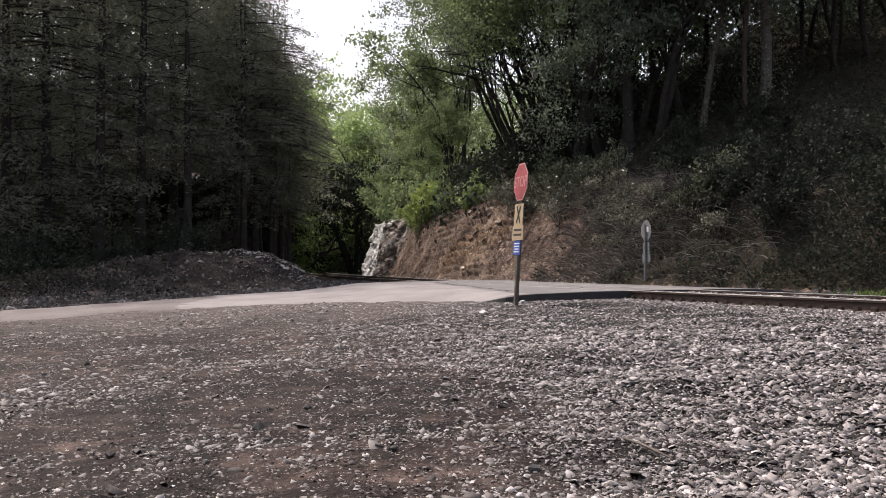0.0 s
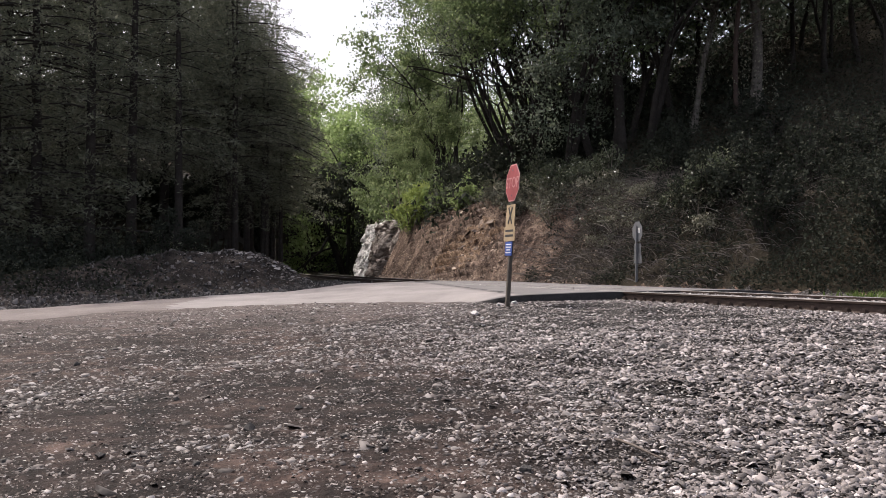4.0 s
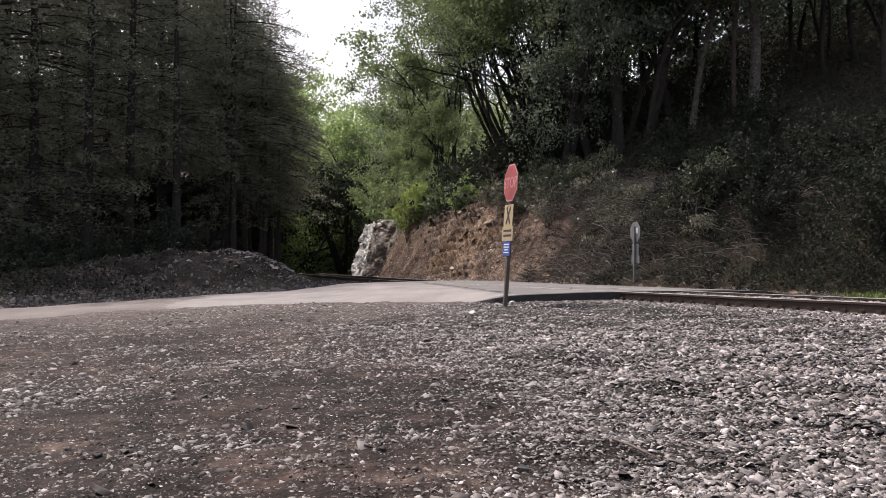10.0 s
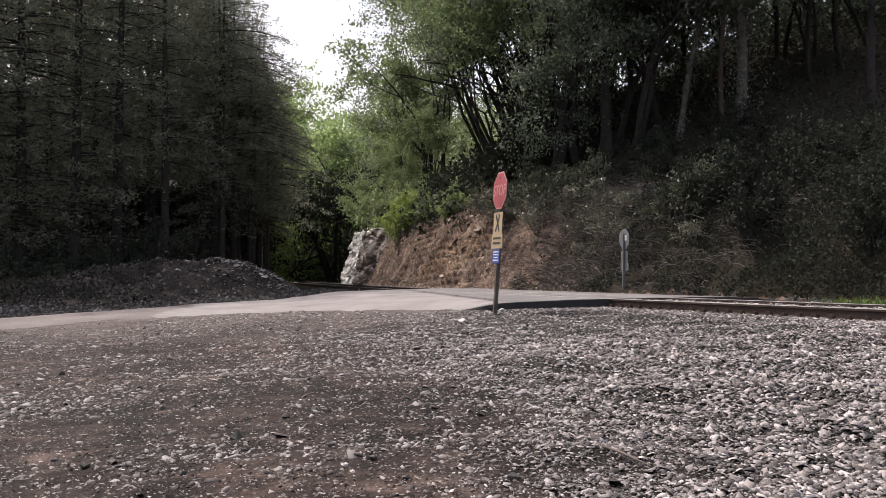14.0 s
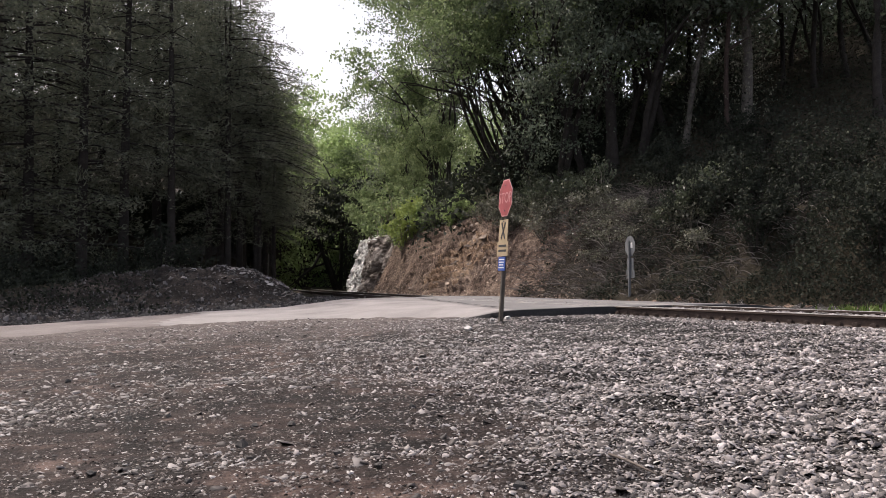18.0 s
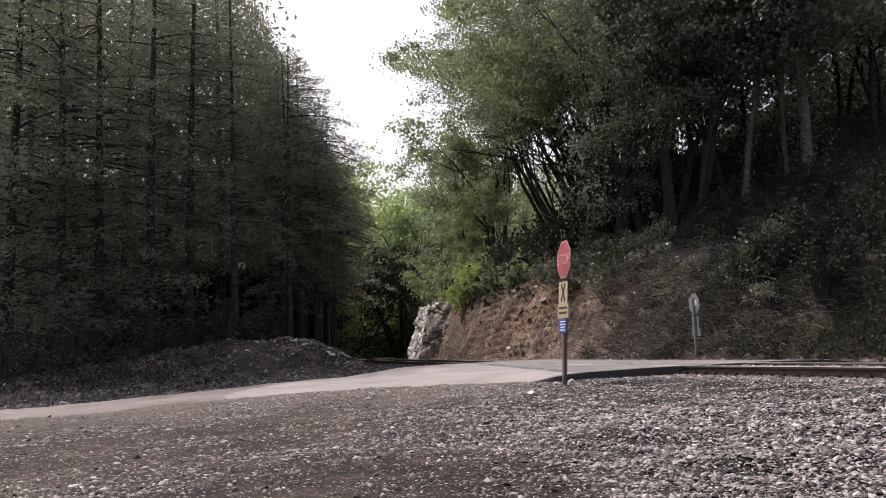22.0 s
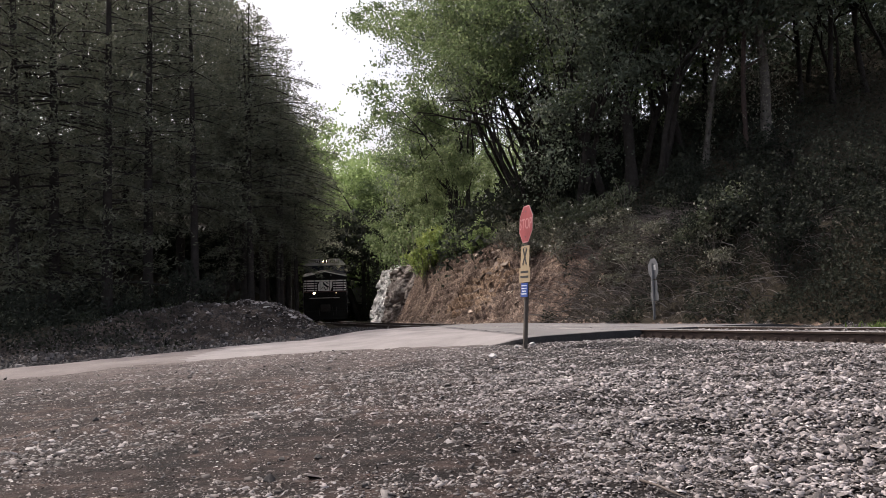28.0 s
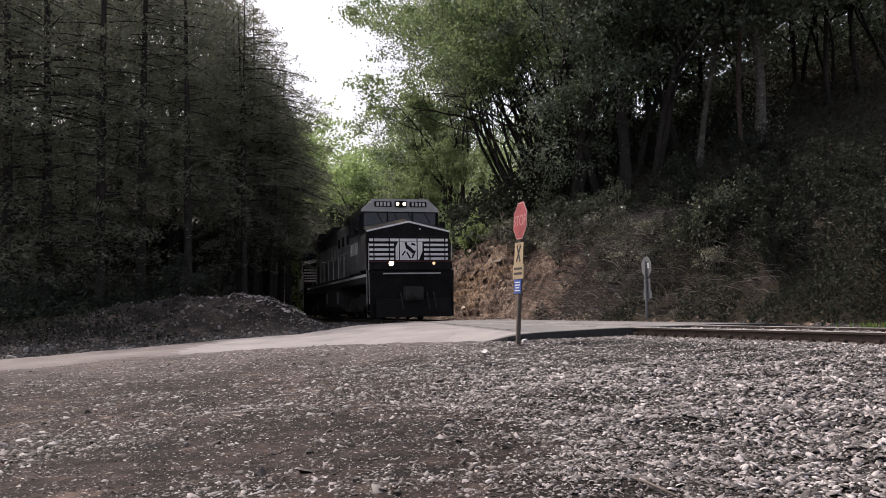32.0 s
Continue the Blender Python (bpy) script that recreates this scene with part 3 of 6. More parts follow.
    numpy_mesh("road_joint", np.concatenate([strip[0][:m], strip[1][:m]]), jf, M_EDGE, ob)
    tagged(ob, "pale worn asphalt road ramped up over the railway", "road", kind="structure")


build_road()


def build_track():
    rail_prof = [(-0.075, -0.17), (0.075, -0.17), (0.075, -0.158), (0.012, -0.14), (0.010, -0.045), (0.036, -0.035), (0.037, -0.006), (0.028, 0.0), (-0.028, 0.0), (-0.037, -0.006), (-0.036, -0.035), (-0.010, -0.045), (-0.012, -0.14), (-0.075, -0.158)]
    track = tagged(empty("railway_track"), "single railway track with rusty rails on dark timber ties", "track", kind="structure")
    stations = np.arange(-120, 60, 1.0)
    for side in (-0.753, 0.753):
        v, f, m = len(rail_prof), [], []
        verts = []
        for s in stations:
            p, a = on_track(s, side)
            for o, z in rail_prof:
                verts.append((p.x + o * math.cos(a), p.y + o * math.sin(a), z + 0.004))
        for i in range(len(stations) - 1):
            for j in range(v):
                k = (j + 1) % v
                f.append((i * v + j, i * v + k, (i + 1) * v + k, (i + 1) * v + j))
                m.append(1 if j in (6, 7, 8) else 0)
        rail = raw("rail", verts, f, M_RAIL, track)
        rail.data.materials.append(M_RAILTOP)
        rail.data.polygons.foreach_set("material_index", m)
    clip = box_bm(0.1, 0.05, 0.05, bevel=0.01)
    box_bm(0.05, 0.1, 0.07, (-0.03, 0, 0.01), 0.012, clip)
    clip_mesh = bpy.data.meshes.new("rail_anchor")
    clip.to_mesh(clip_mesh)
    clip.free()
    clip_mesh.materials.append(M_RAIL)
    for s in np.arange(4.5, 24, 0.52):
        for side in (-0.13, 0.13):
            p, a = on_track(s + side, -0.85)
            ob = new("rail_anchor", clip_mesh)
            ob.parent = track
            ob.matrix_world = pose(p.x, p.y, -0.135, 0, 0, math.degrees(a))
    tie = box_bm(2.6, 0.23, 0.18, bevel=0.012)
    me = bpy.data.meshes.new("tie")
    tie.to_mesh(me)
    tie.free()
    me.materials.append(M_TIE)
    for i, s in enumerate(np.arange(-40, 45, 0.52)):
        p, a = on_track(s)
        ob = new("tie", me)
        ob.parent = track
        ob.matrix_world = pose(p.x, p.y, -0.262 + random.uniform(-0.008, 0.004), 0, 0, math.degrees(a) + random.uniform(-1, 1))


build_track()


# ---- foliage geometry ----


def leaf_cloud(centres, along, length, width, rng, fold=0.25):
    """Leaves as folded quads: arrays of vertices and faces."""
    n = len(centres)
    d = along / (np.linalg.norm(along, axis=1, keepdims=True) + 1e-9)
    r = rng.normal(size=(n, 3))
    side = np.cross(d, r)
    side /= np.linalg.norm(side, axis=1, keepdims=True) + 1e-9
    up = np.cross(side, d)
    L, W = np.broadcast_to(length, n)[:, None], np.broadcast_to(width, n)[:, None]
    a = centres - d * L * 0.5
    b = centres + side * W * 0.5 + up * W * fold
    c = centres + d * L * 0.5
    e = centres - side * W * 0.5 + up * W * fold
    v = np.stack([a, b, c, e], 1).reshape(-1, 3)
    f = np.arange(4 * n).reshape(n, 4)
    return v, f


class Wood:
    """Collects tapered limbs as one mesh."""

    def __init__(self):
        self.v, self.f = [], []

    def limb(self, pts, radii, sides=6):
        base = len(self.v)
        pts = [Vector(p) for p in pts]
        for i, (p, r) in enumerate(zip(pts, radii)):
            t = (pts[min(i + 1, len(pts) - 1)] - pts[max(i - 1, 0)]).normalized()
            q = t.to_track_quat("Z", "Y").to_matrix()
            for j in range(sides):
                w = 2 * math.pi * j / sides
                self.v.append(p + q @ Vector((r * math.cos(w), r * math.sin(w), 0)))
        for i in range(len(pts) - 1):
            for j in range(sides):
                k = (j + 1) % sides
                self.f.append((base + i * sides + j, base + i * sides + k, base + (i + 1) * sides + k, base + (i + 1) * sides + j))

    def make(self, name, material, parent):
        return raw(name, self.v, self.f, material, parent, smooth=True)


def make_pine(rng, h=15.0, radius=2.7, bare=0.12, tufts=2050):
    """A tall dark pine: whorls of drooping boughs with tufts of needles."""
    tree = empty("pine_tree")
    w = Wood()
    lean = rng.normal(size=2) * 0.15
    trunk = [(lean[0] * t * t, lean[1] * t * t, -0.5 + (h + 0.3) * t) for t in np.linspace(0, 1, 7)]
    w.limb(trunk, [0.17 * h / 15 * (1 - 0.93 * t) + 0.01 for t in np.linspace(0, 1, 7)], 7)
    cen, dirs = [], []
    boughs = 96
    for i in range(boughs):
        t = bare + (1 - bare) * (i + rng.random()) / boughs
        z = h * t
        ll = radius * (0.55 + 0.55 * (1 - t)) * min(1.0, (1 - t) * 3.2 + 0.12) * rng.uniform(0.65, 1.25)
        az = rng.uniform(0, 2 * math.pi)
        up = rng.uniform(-0.12, 0.3) + 0.35 * max(0, t - 0.75) * 4
        ox, oy = lean * t * t
        n = 5
        pts = []
        for k in range(n):
            q = k / (n - 1)
            pts.append((ox + math.cos(az) * ll * q, oy + math.sin(az) * ll * q, z + ll * (up * q - 0.28 * q * q)))
        w.limb(pts, [0.02 * (1 - 0.85 * k / (n - 1)) * (ll / 2 + 0.3) for k in range(n)], 4)
        m = max(4, int(tufts / boughs * ll / (radius * 0.7)))
        for _ in range(m):
            q = 0.1 + 0.93 * rng.random() ** 0.75
            side = rng.normal() * 0.36 * ll * (1.15 - q) + rng.normal() * 0.08
            px = ox + math.cos(az) * ll * q - math.sin(az) * side
            py = oy + math.sin(az) * ll * q + math.cos(az) * side
            pz = z + ll * (up * q - 0.28 * q * q) + rng.normal() * 0.06 - 0.05
            c = np.array((px, py, pz))
            out = np.array((math.cos(az) - math.sin(az) * side, math.sin(az) + math.cos(az) * side, 0.15))
            for _ in range(5):
                d = out + rng.normal(size=3) * 0.75
                cen.append(c + rng.normal(size=3) * 0.07)
                dirs.append(d)
    cen, dirs = np.array(cen), np.array(dirs)
    v, f = leaf_cloud(cen, dirs, rng.uniform(0.09, 0.19, len(cen)), rng.uniform(0.03, 0.05, len(cen)), rng)
    w.make("trunk", M_BARK, tree)
    numpy_mesh("crown", v, f, M_PINE, tree)
    return tree


def grow(rng, w, tips, p, d, length, r, depth):
    """Limbs that fork towards the light."""
    n = 4
    pts, rad = [p], [r]
    for k in range(n):
        d = (d + Vector(rng.normal(size=3) * 0.13) + Vector((0, 0, 0.06))).normalized()
        p = p + d * length / n
        pts.append(p)
        rad.append(r * (1 - 0.42 * (k + 1) / n))
        if depth <= 1 or (depth <= 3 and k >= 1 and rng.random() < 0.75):
            tips.append((p + Vector(rng.normal(size=3) * (0.25 * depth)), d))
    w.limb(pts, rad, 6 if depth > 2 else 4 if depth > 0 else 3)
    if depth == 0:
        return
    for i in range(int(rng.integers(2, 4))):
        nd = (d + Vector(rng.normal(size=3) * 0.55)).normalized()
        grow(rng, w, tips, pts[-1] if i else pts[-2], nd, length * rng.uniform(0.6, 0.82), rad[-1] * rng.uniform(0.6, 0.8), depth - 1)


def make_leafy(rng, name="leafy_tree", h=12.0, stems=1, leaves=6000, leaf=0.2, spread=0.75, mat=None, lean=(0, 0), bark=None, bare=0.38, clear=0.0):
    """A broad-leaved tree with forked limbs and leaf clusters at the twig ends."""
    tree = empty(name)
    w, tips = Wood(), []
    for k in range(stems):
        az = rng.uniform(0, 2 * math.pi)
        d = Vector((lean[0] + 0.22 * (stems > 1) * math.cos(az), lean[1] + 0.22 * (stems > 1) * math.sin(az), 1)).normalized()
        base = Vector((0.35 * (stems > 1) * math.cos(az), 0.35 * (stems > 1) * math.sin(az), -0.6))
        grow(rng, w, tips, base, d, h * bare, 0.016 * h / math.sqrt(stems) + 0.02, 4)
    zs = max(p.z for p, _ in tips)
    for i in range(len(w.v)):
        w.v[i] = Vector((w.v[i].x, w.v[i].y, w.v[i].z * h / zs if w.v[i].z > 0 else w.v[i].z))
    tp = np.array([p for p, _ in tips])
    tp[:, 2] *= h / zs
    keep = tp[(rng.random(len(tp)) < 0.45) & (tp[:, 2] > clear * h)]
    share = rng.lognormal(0, 0.5, len(keep))
    pick = rng.choice(len(keep), leaves, p=share / share.sum())
    c = keep[pick] + rng.normal(size=(leaves, 3)) * np.array((spread, spread, spread * 0.5)) * rng.uniform(0.25, 1.0, (leaves, 1))
    d = rng.normal(size=(leaves, 3)) + np.array((0, 0, -0.5))
    v, f = leaf_cloud(c, d, rng.uniform(0.7, 1.3, leaves) * leaf, rng.uniform(0.5, 0.8, leaves) * leaf, rng)
    w.make("trunk", bark or M_BARK, tree)
    numpy_mesh("crown", v, f, mat or M_LEAF, tree)
    return tree


def make_bush(rng, name="bush", r=1.0, h=1.3, leaves=1500, leaf=0.1, mat=None, stems=14):
    bush = empty(name)
    w = Wood()
    cen = []
    for i in range(stems):
        az, q = rng.uniform(0, 2 * math.pi), rng.uniform(0.2, 1)
        tip = Vector((math.cos(az) * r * q, math.sin(az) * r * q, h * (1.1 - 0.6 * q * q) * rng.uniform(0.7, 1.15)))
        mid = tip * 0.5 + Vector(rng.normal(size=3) * 0.08)
        mid.z = tip.z * 0.65
        w.limb([(tip.x * 0.08, tip.y * 0.08, -0.25), mid, tip], [0.022, 0.014, 0.004], 4)
        for k in range(leaves // stems):
            t = rng.random() ** 0.6
            p = mid.lerp(tip, t * 1.08) if rng.random() < 0.72 else Vector((0, 0, 0)).lerp(mid, t)
            cen.append(np.array(p) + rng.normal(size=3) * 0.085 * r)
    cen = np.array(cen)
    cen[:, 2] = np.maximum(cen[:, 2], -0.05)
    n = len(cen)
    v, f = leaf_cloud(cen, rng.normal(size=(n, 3)), rng.uniform(0.7, 1.3, n) * leaf, rng.uniform(0.45, 0.75, n) * leaf, rng)
    w.make("stem", M_BARK if mat == M_SHADE else M_TWIG, bush)
    numpy_mesh("foliage", v, f, mat or M_SHRUB, bush)
    return bush


def at_px(x, d):
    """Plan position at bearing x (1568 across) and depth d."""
    return (x - 784) / 1468 * d, d


def plant(proto, x, y, scale=1.0, turn=0.0, sink=0.15, z=None, tilt=(0, 0)):
    m = pose(x, y, (gz(x, y) if z is None else z) - sink, tilt[0], tilt[1], turn)
    ob = copy_thing(proto, m)
    ob.scale = (scale, scale, scale)
    return ob


def bin_proto(ob):
    for o in list(ob.children_recursive) + [ob]:
        bpy.data.objects.remove(o)


def woods():
    r = np.random.default_rng(5)
    # pines on the camera's side of the line
    protos = [make_pine(r, 15, 2.7, 0.09), make_pine(r, 16, 2.4, 0.12), make_pine(r, 14, 3.0, 0.06), make_pine(r, 17, 2.6, 0.27)]
    edge = tagged(make_pine(np.random.default_rng(51), 14, 4.3, 0.36, 3600), "broad pine with layered feathery boughs over the railway cut", "pine tree", group="pine wood")
    for p in protos:
        tagged(p, "tall dark green pine with drooping feathery boughs", "pine tree", group="pine wood")
    spots = [(422, 36.5, 14.2), (340, 33.5, 15.0), (255, 33, 15.5), (170, 32, 16), (85, 31.5, 16), (0, 31, 16), (-85, 30, 16.5), (-170, 29, 16.5),
             (395, 39, 15.5), (310, 38, 17), (215, 37.5, 17), (125, 37, 18), (40, 37, 18), (-50, 36, 18), (-140, 35, 18),
             (455, 43, 13.0), (360, 45, 18.5), (170, 44, 20),
             (470, 41, 12.6), (490, 44, 11.1), (400, 54, 20), (462, 46, 13.2), (488, 40, 11.7), (503, 42, 10.8), (480, 40, 12.3), (430, 38, 15.0), (490, 44, 13.2), (500, 43, 12.7)]
    for i, (px, d, top) in enumerate(spots):
        x, y = at_px(px + r.uniform(-12, 12), d)
        k = 1 if i == 0 else 3 if px > 180 else (0, 2)[int(r.integers(0, 2))] if d < 39 else int(r.integers(0, 4))
        base = gz(x, y)
        plant(protos[k], x, y, (top + (4.2 if px < 330 else 2.0 if px < 380 else 0.3) - base) / (15, 16, 14, 17)[k], r.uniform(0, 360))
    for px, d, top, turn in [(452, 40, 15.6, 20), (478, 44, 14.6, 140), (494, 44.5, 12.8, 250), (506, 55, 13.8, 70), (430, 37, 15.0, 200)]:
        x, y = at_px(px, d)
        plant(edge, x, y, (top - gz(x, y)) / 14, turn)
    for p in protos + [edge]:
        bin_proto(p)

    r = np.random.default_rng(6)
    # broad-leaved trees: dark on the hill, bright spring green down the cut
    seeded = np.random.default_rng
    dark = [make_leafy(r, "leafy_tree", 13, 1, 5800, 0.185, 0.45), make_leafy(r, "leafy_tree", 14, 3, 5800, 0.17, 0.45, lean=(-0.2, -0.05), bare=0.45, clear=0.4), make_leafy(r, "leafy_tree", 12, 2, 5800, 0.185, 0.48, bare=0.3)]
    bright = [make_leafy(seeded(101), "spring_tree", 11, 2, 6000, 0.19, 0.6, M_SPRING, bare=0.27), make_leafy(seeded(102), "spring_tree", 10, 3, 6000, 0.19, 0.6, M_SPRING, bare=0.25)]
    for p in dark:
        tagged(p, "broad-leaved tree with dark trunks and green crown", "tree", group="hillside trees")
    middle = make_leafy(seeded(103), "leafy_tree", 11, 2, 7500, 0.17, 0.45, M_MID, bare=0.28)
    tagged(middle, "mid-green broad-leaved tree along the cut", "tree", group="trees along the cut")
    for px, d, top in [(684, 70, 16.5), (662, 84, 16.5), (704, 60, 9.0), (728, 57, 9.6), (752, 52, 8.6), (775, 58, 13.5), (800, 52, 12), (735, 64, 14), (760, 66, 19), (785, 62, 21), (815, 58, 22)]:
        x, y = at_px(px, d)
        plant(middle, x, y, max(0.4, (top - gz(x, y)) / 11), r.uniform(0, 360))
    bin_proto(middle)
    for p in bright:
        tagged(p, "young broad-leaved tree in bright spring green", "tree", group="spring trees along the cut")
    # this crown takes the brighter M_MID green for the sun on it
    leaning = make_leafy(seeded(104), "leafy_tree", 14, 4, 11500, 0.165, 0.5, M_MID, lean=(-0.24, 0.0), bare=0.42, clear=0.4)
    tagged(leaning, "clump of dark leaning trunks under a leafy crown", "tree", group="hillside trees")
    for px, d, top in [(945, 45, 20), (970, 43, 18.5), (925, 50, 22), (1000, 45, 21), (945, 40, 15.5), (975, 52, 24)]:
        x, y = at_px(px, d)
        plant(leaning, x, y, (top - gz(x, y)) / 14, r.uniform(-22, 22))
    bin_proto(leaning)
    for px, d, top, k in [(950, 47, 20, 1), (930, 43, 18, 1), (980, 40, 17, 0), (1050, 39, 17, 2), (1000, 36, 17, 2), (1075, 35.5, 18, 0), (1150, 35, 18, 2), (1225, 36, 19, 0), (1020, 43, 20, 0), (1100, 42, 20, 2), (955, 52, 22, 0),
                          (1120, 36, 17, 0), (1190, 38, 18, 2), (1260, 40, 19, 0), (1340, 42, 20, 2), (1430, 40, 19, 0), (1510, 38, 18, 2), (1600, 36, 18, 0), (1700, 34, 18, 2),
                          (1000, 48, 21, 2), (1080, 50, 21, 0), (1160, 50, 21, 2), (1250, 50, 21, 0), (1350, 52, 21, 2), (1450, 50, 21, 0), (1550, 48, 20, 2), (1660, 46, 20, 0),
                          (1030, 64, 26, 2), (1180, 64, 26, 0), (1330, 64, 26, 0), (1480, 62, 26, 0), (1620, 60, 26, 2)]:
        x, y = at_px(px + r.uniform(-10, 10) + (60 if k == 1 else 0), d)
        base = gz(x, y)
        plant(dark[k], x, y, max(0.6, (top - base) / (13, 14, 12)[k]), r.uniform(0, 360) if k != 1 else r.uniform(-25, 25))
    for px, d, top in [(546, 72, 22), (568, 76, 20.5), (592, 82, 18.5), (620, 90, 17.5), (690, 84, 17), (730, 76, 16),
                       (560, 104, 21), (590, 108, 20), (625, 112, 20.5), (655, 108, 21), (705, 104, 24), (740, 96, 24), (565, 122, 24), (600, 130, 25), (650, 134, 26), (700, 130, 29),
                       (575, 114, 20), (610, 118, 20), (640, 120, 22), (780, 70, 18), (770, 90, 24)]:
        x, y = at_px(px + r.uniform(-8, 8), d)
        base = gz(x, y)
        s, u = track_coords([x], [y])
        if abs(u[0]) < 3.2:
            x += (3.8 - abs(u[0])) * (1 if u[0] > 0 else -1)
            base = gz(x, y)
        plant(bright[int(r.integers(0, 2))], x, y, max(0.4, 0.88 * (top - base) / 10.5), r.uniform(0, 360))
    for p in dark + bright:
        bin_proto(p)

    r = np.random.default_rng(7)
    # vine-hung trunks and a few bare ones on the slope
    def trunk(px, d, lean_px, top, radius, mat, vines, label, skirt=0.0):
        x, y = at_px(px, d)
        z0 = gz(x, y)
        dx = lean_px / 1468 * d
        t = empty("old_trunk", pose(x, y, z0 - 0.3))
        w = Wood()
        n = 9
        pts = [(dx * q + 0.10 * math.sin(q * 7 + px), 0.08 * math.sin(q * 5 + d), (top - z0) * q) for q in np.linspace(0, 1, n)]
        w.limb(pts, [radius * (1.5 if k == 0 else 1.0) * (1 - 0.45 * k / (n - 1)) for k in range(n)], 10)
        for k in range(5):
            q = r.uniform(0.35, 0.95)
            p = Vector((dx * q, 0, (top - z0) * q))
            e = p + Vector((r.normal() * 1.2, r.normal() * 0.8, r.uniform(0.2, 0.9)))
            twig = Wood()
            twig.limb([p, (p + e) / 2 + Vector((0, 0, 0.15)), e], [radius * 0.3, radius * 0.2, 0.01], 5)
            twig.make("branch", mat, t)
        m = 3000
        hub = np.stack([dx * 0.8 + r.normal(size=34) * 1.5, r.normal(size=34) * 1.5, (top - z0) * r.uniform(0.62, 1.12, 34)], 1)
        for h in hub[:12]:
            twig = Wood()
            twig.limb([(dx * 0.6, 0, (top - z0) * 0.58), (h[0] * 0.6 + dx * 0.3, h[1] * 0.6, h[2] * 0.9), tuple(h)], [radius * 0.35, radius * 0.2, 0.01], 5)
            twig.make("branch", mat, t)
        w.make("trunk", mat, t)
        c = hub[r.integers(0, 34, m)] + r.normal(size=(m, 3)) * np.array((0.6, 0.6, 0.32))
        v, f = leaf_cloud(c, r.normal(size=(m, 3)) + np.array((0, 0, -0.5)), r.uniform(0.14, 0.3, m), r.uniform(0.08, 0.2, m), r)
        numpy_mesh("crown", v, f, M_LEAF, t)
        if vines:
            m = vines
            q = r.random(m) ** 0.8
            c = np.stack([np.interp(q, np.linspace(0, 1, n), [p[0] for p in pts]), np.interp(q, np.linspace(0, 1, n), [p[1] for p in pts]), q * (top - z0)], 1)
            c += r.normal(size=(m, 3)) * np.array((radius * 1.1, radius * 1.1, 0.1)) * (1 + skirt * (1 - q[:, None]) ** 3)
            v, f = leaf_cloud(c, r.normal(size=(m, 3)) + np.array((0, 0, -0.8)), r.uniform(0.07, 0.14, m), r.uniform(0.05, 0.09, m), r)
            numpy_mesh("vine", v, f, M_DRYSHRUB, t)
        tagged(t, label, "tree trunk", group="old trunks on the slope")

    trunk(1240, 34, 75, 15, 0.13, M_VINEBARK, 1500, "leaning grey trunk hung with pale vines")
    trunk(1322, 33, 8, 16, 0.12, M_REDBARK, 120, "straight reddish bare trunk")
    trunk(1362, 33.5, -18, 15, 0.24, M_VINEBARK, 2200, "thick grey trunk wrapped in dry vines", 2.2)
    trunk(1112, 35, -22, 16, 0.26, M_BARK, 0, "broad dark trunk on the slope")
    trunk(1480, 36, 6, 17, 0.13, M_BARK, 0, "slim dark trunk on the slope")
    trunk(1535, 37, -5, 17, 0.15, M_BARK, 0, "slim dark trunk on the slope")
    trunk(1420, 38, 4, 18, 0.14, M_BARK, 0, "slim dark trunk on the slope")
    trunk(1185, 40, 14, 18, 0.16, M_BARK, 0, "slim dark trunk on the slope")
    trunk(1600, 31, -10, 16, 0.18, M_BARK, 0, "slim dark trunk on the slope")

    # the wood behind, too deep to count
    def mass(name, n, px, d, top, mat, size, label, low=0.0, holes=0.35, seed=0, bunch=14, slim=(0.35, 0.7)):
        g = np.random.default_rng(40 + seed)
        k = n // bunch
        P, D = g.uniform(px[0], px[1], k), g.uniform(d[0], d[1], k)
        x, y = (P - 784) / 1468 * D, D
        z0 = height(x, y)
        z1 = np.interp(P, top[0], top[1]) * D + 0.44
        q = g.random(k)
        low = np.interp(P, *low) if np.ndim(low) else low
        z = z0 + low + (z1 - z0 - low) * q
        s, u = track_coords(x, y)
        lump = waves(x * 1.1 + z * 0.7, y * 1.1 - z * 0.9, seed) + 0.6 * waves(x * 2.3 - z, y * 2.3 + z * 1.7, seed + 3)
        ok = (z > z0) & (np.abs(u) > 3.6) & ~((P > 500) & (P < 650) & (D < 66) & (z < 6.5)) & ~((P > 400) & (P < 560) & (D > 50) & (D < 64)) & (lump > -holes) & (q < 0.9 + 0.1 * np.sin(P * 0.07) + 0.12 * g.normal(size=k))
        c = np.stack([x, y, z], 1)[ok]
        c = np.repeat(c, bunch, 0) + g.normal(size=(len(c) * bunch, 3)) * np.array((1, 1, 0.5)) * np.repeat(g.uniform(0.6, 1.5, (len(c), 1)), bunch, 0) * size * 1.7
        m = len(c)
        v, f = leaf_cloud(c, g.normal(size=(m, 3)) + np.array((0, 0, -0.4)), g.uniform(0.6, 1.4, m) * size, g.uniform(*slim, m) * size, g)
        tagged(numpy_mesh(name, v, f, mat), label, "woods", kind="stuff")

    left_top = ([-700, 270, 330, 400, 450, 500, 540, 560], [0.62, 0.6, 0.5, 0.41, 0.36, 0.31, 0.25, 0.18])
    mass("pine_woods", 170000, (-300, 425), (33.5, 54), left_top, M_PINE, 0.21, "deep dark pine wood behind the front trees", ([60, 220, 425], [0.0, 3.2, 4.0]), 1.3, 1, 18, (0.25, 0.45))
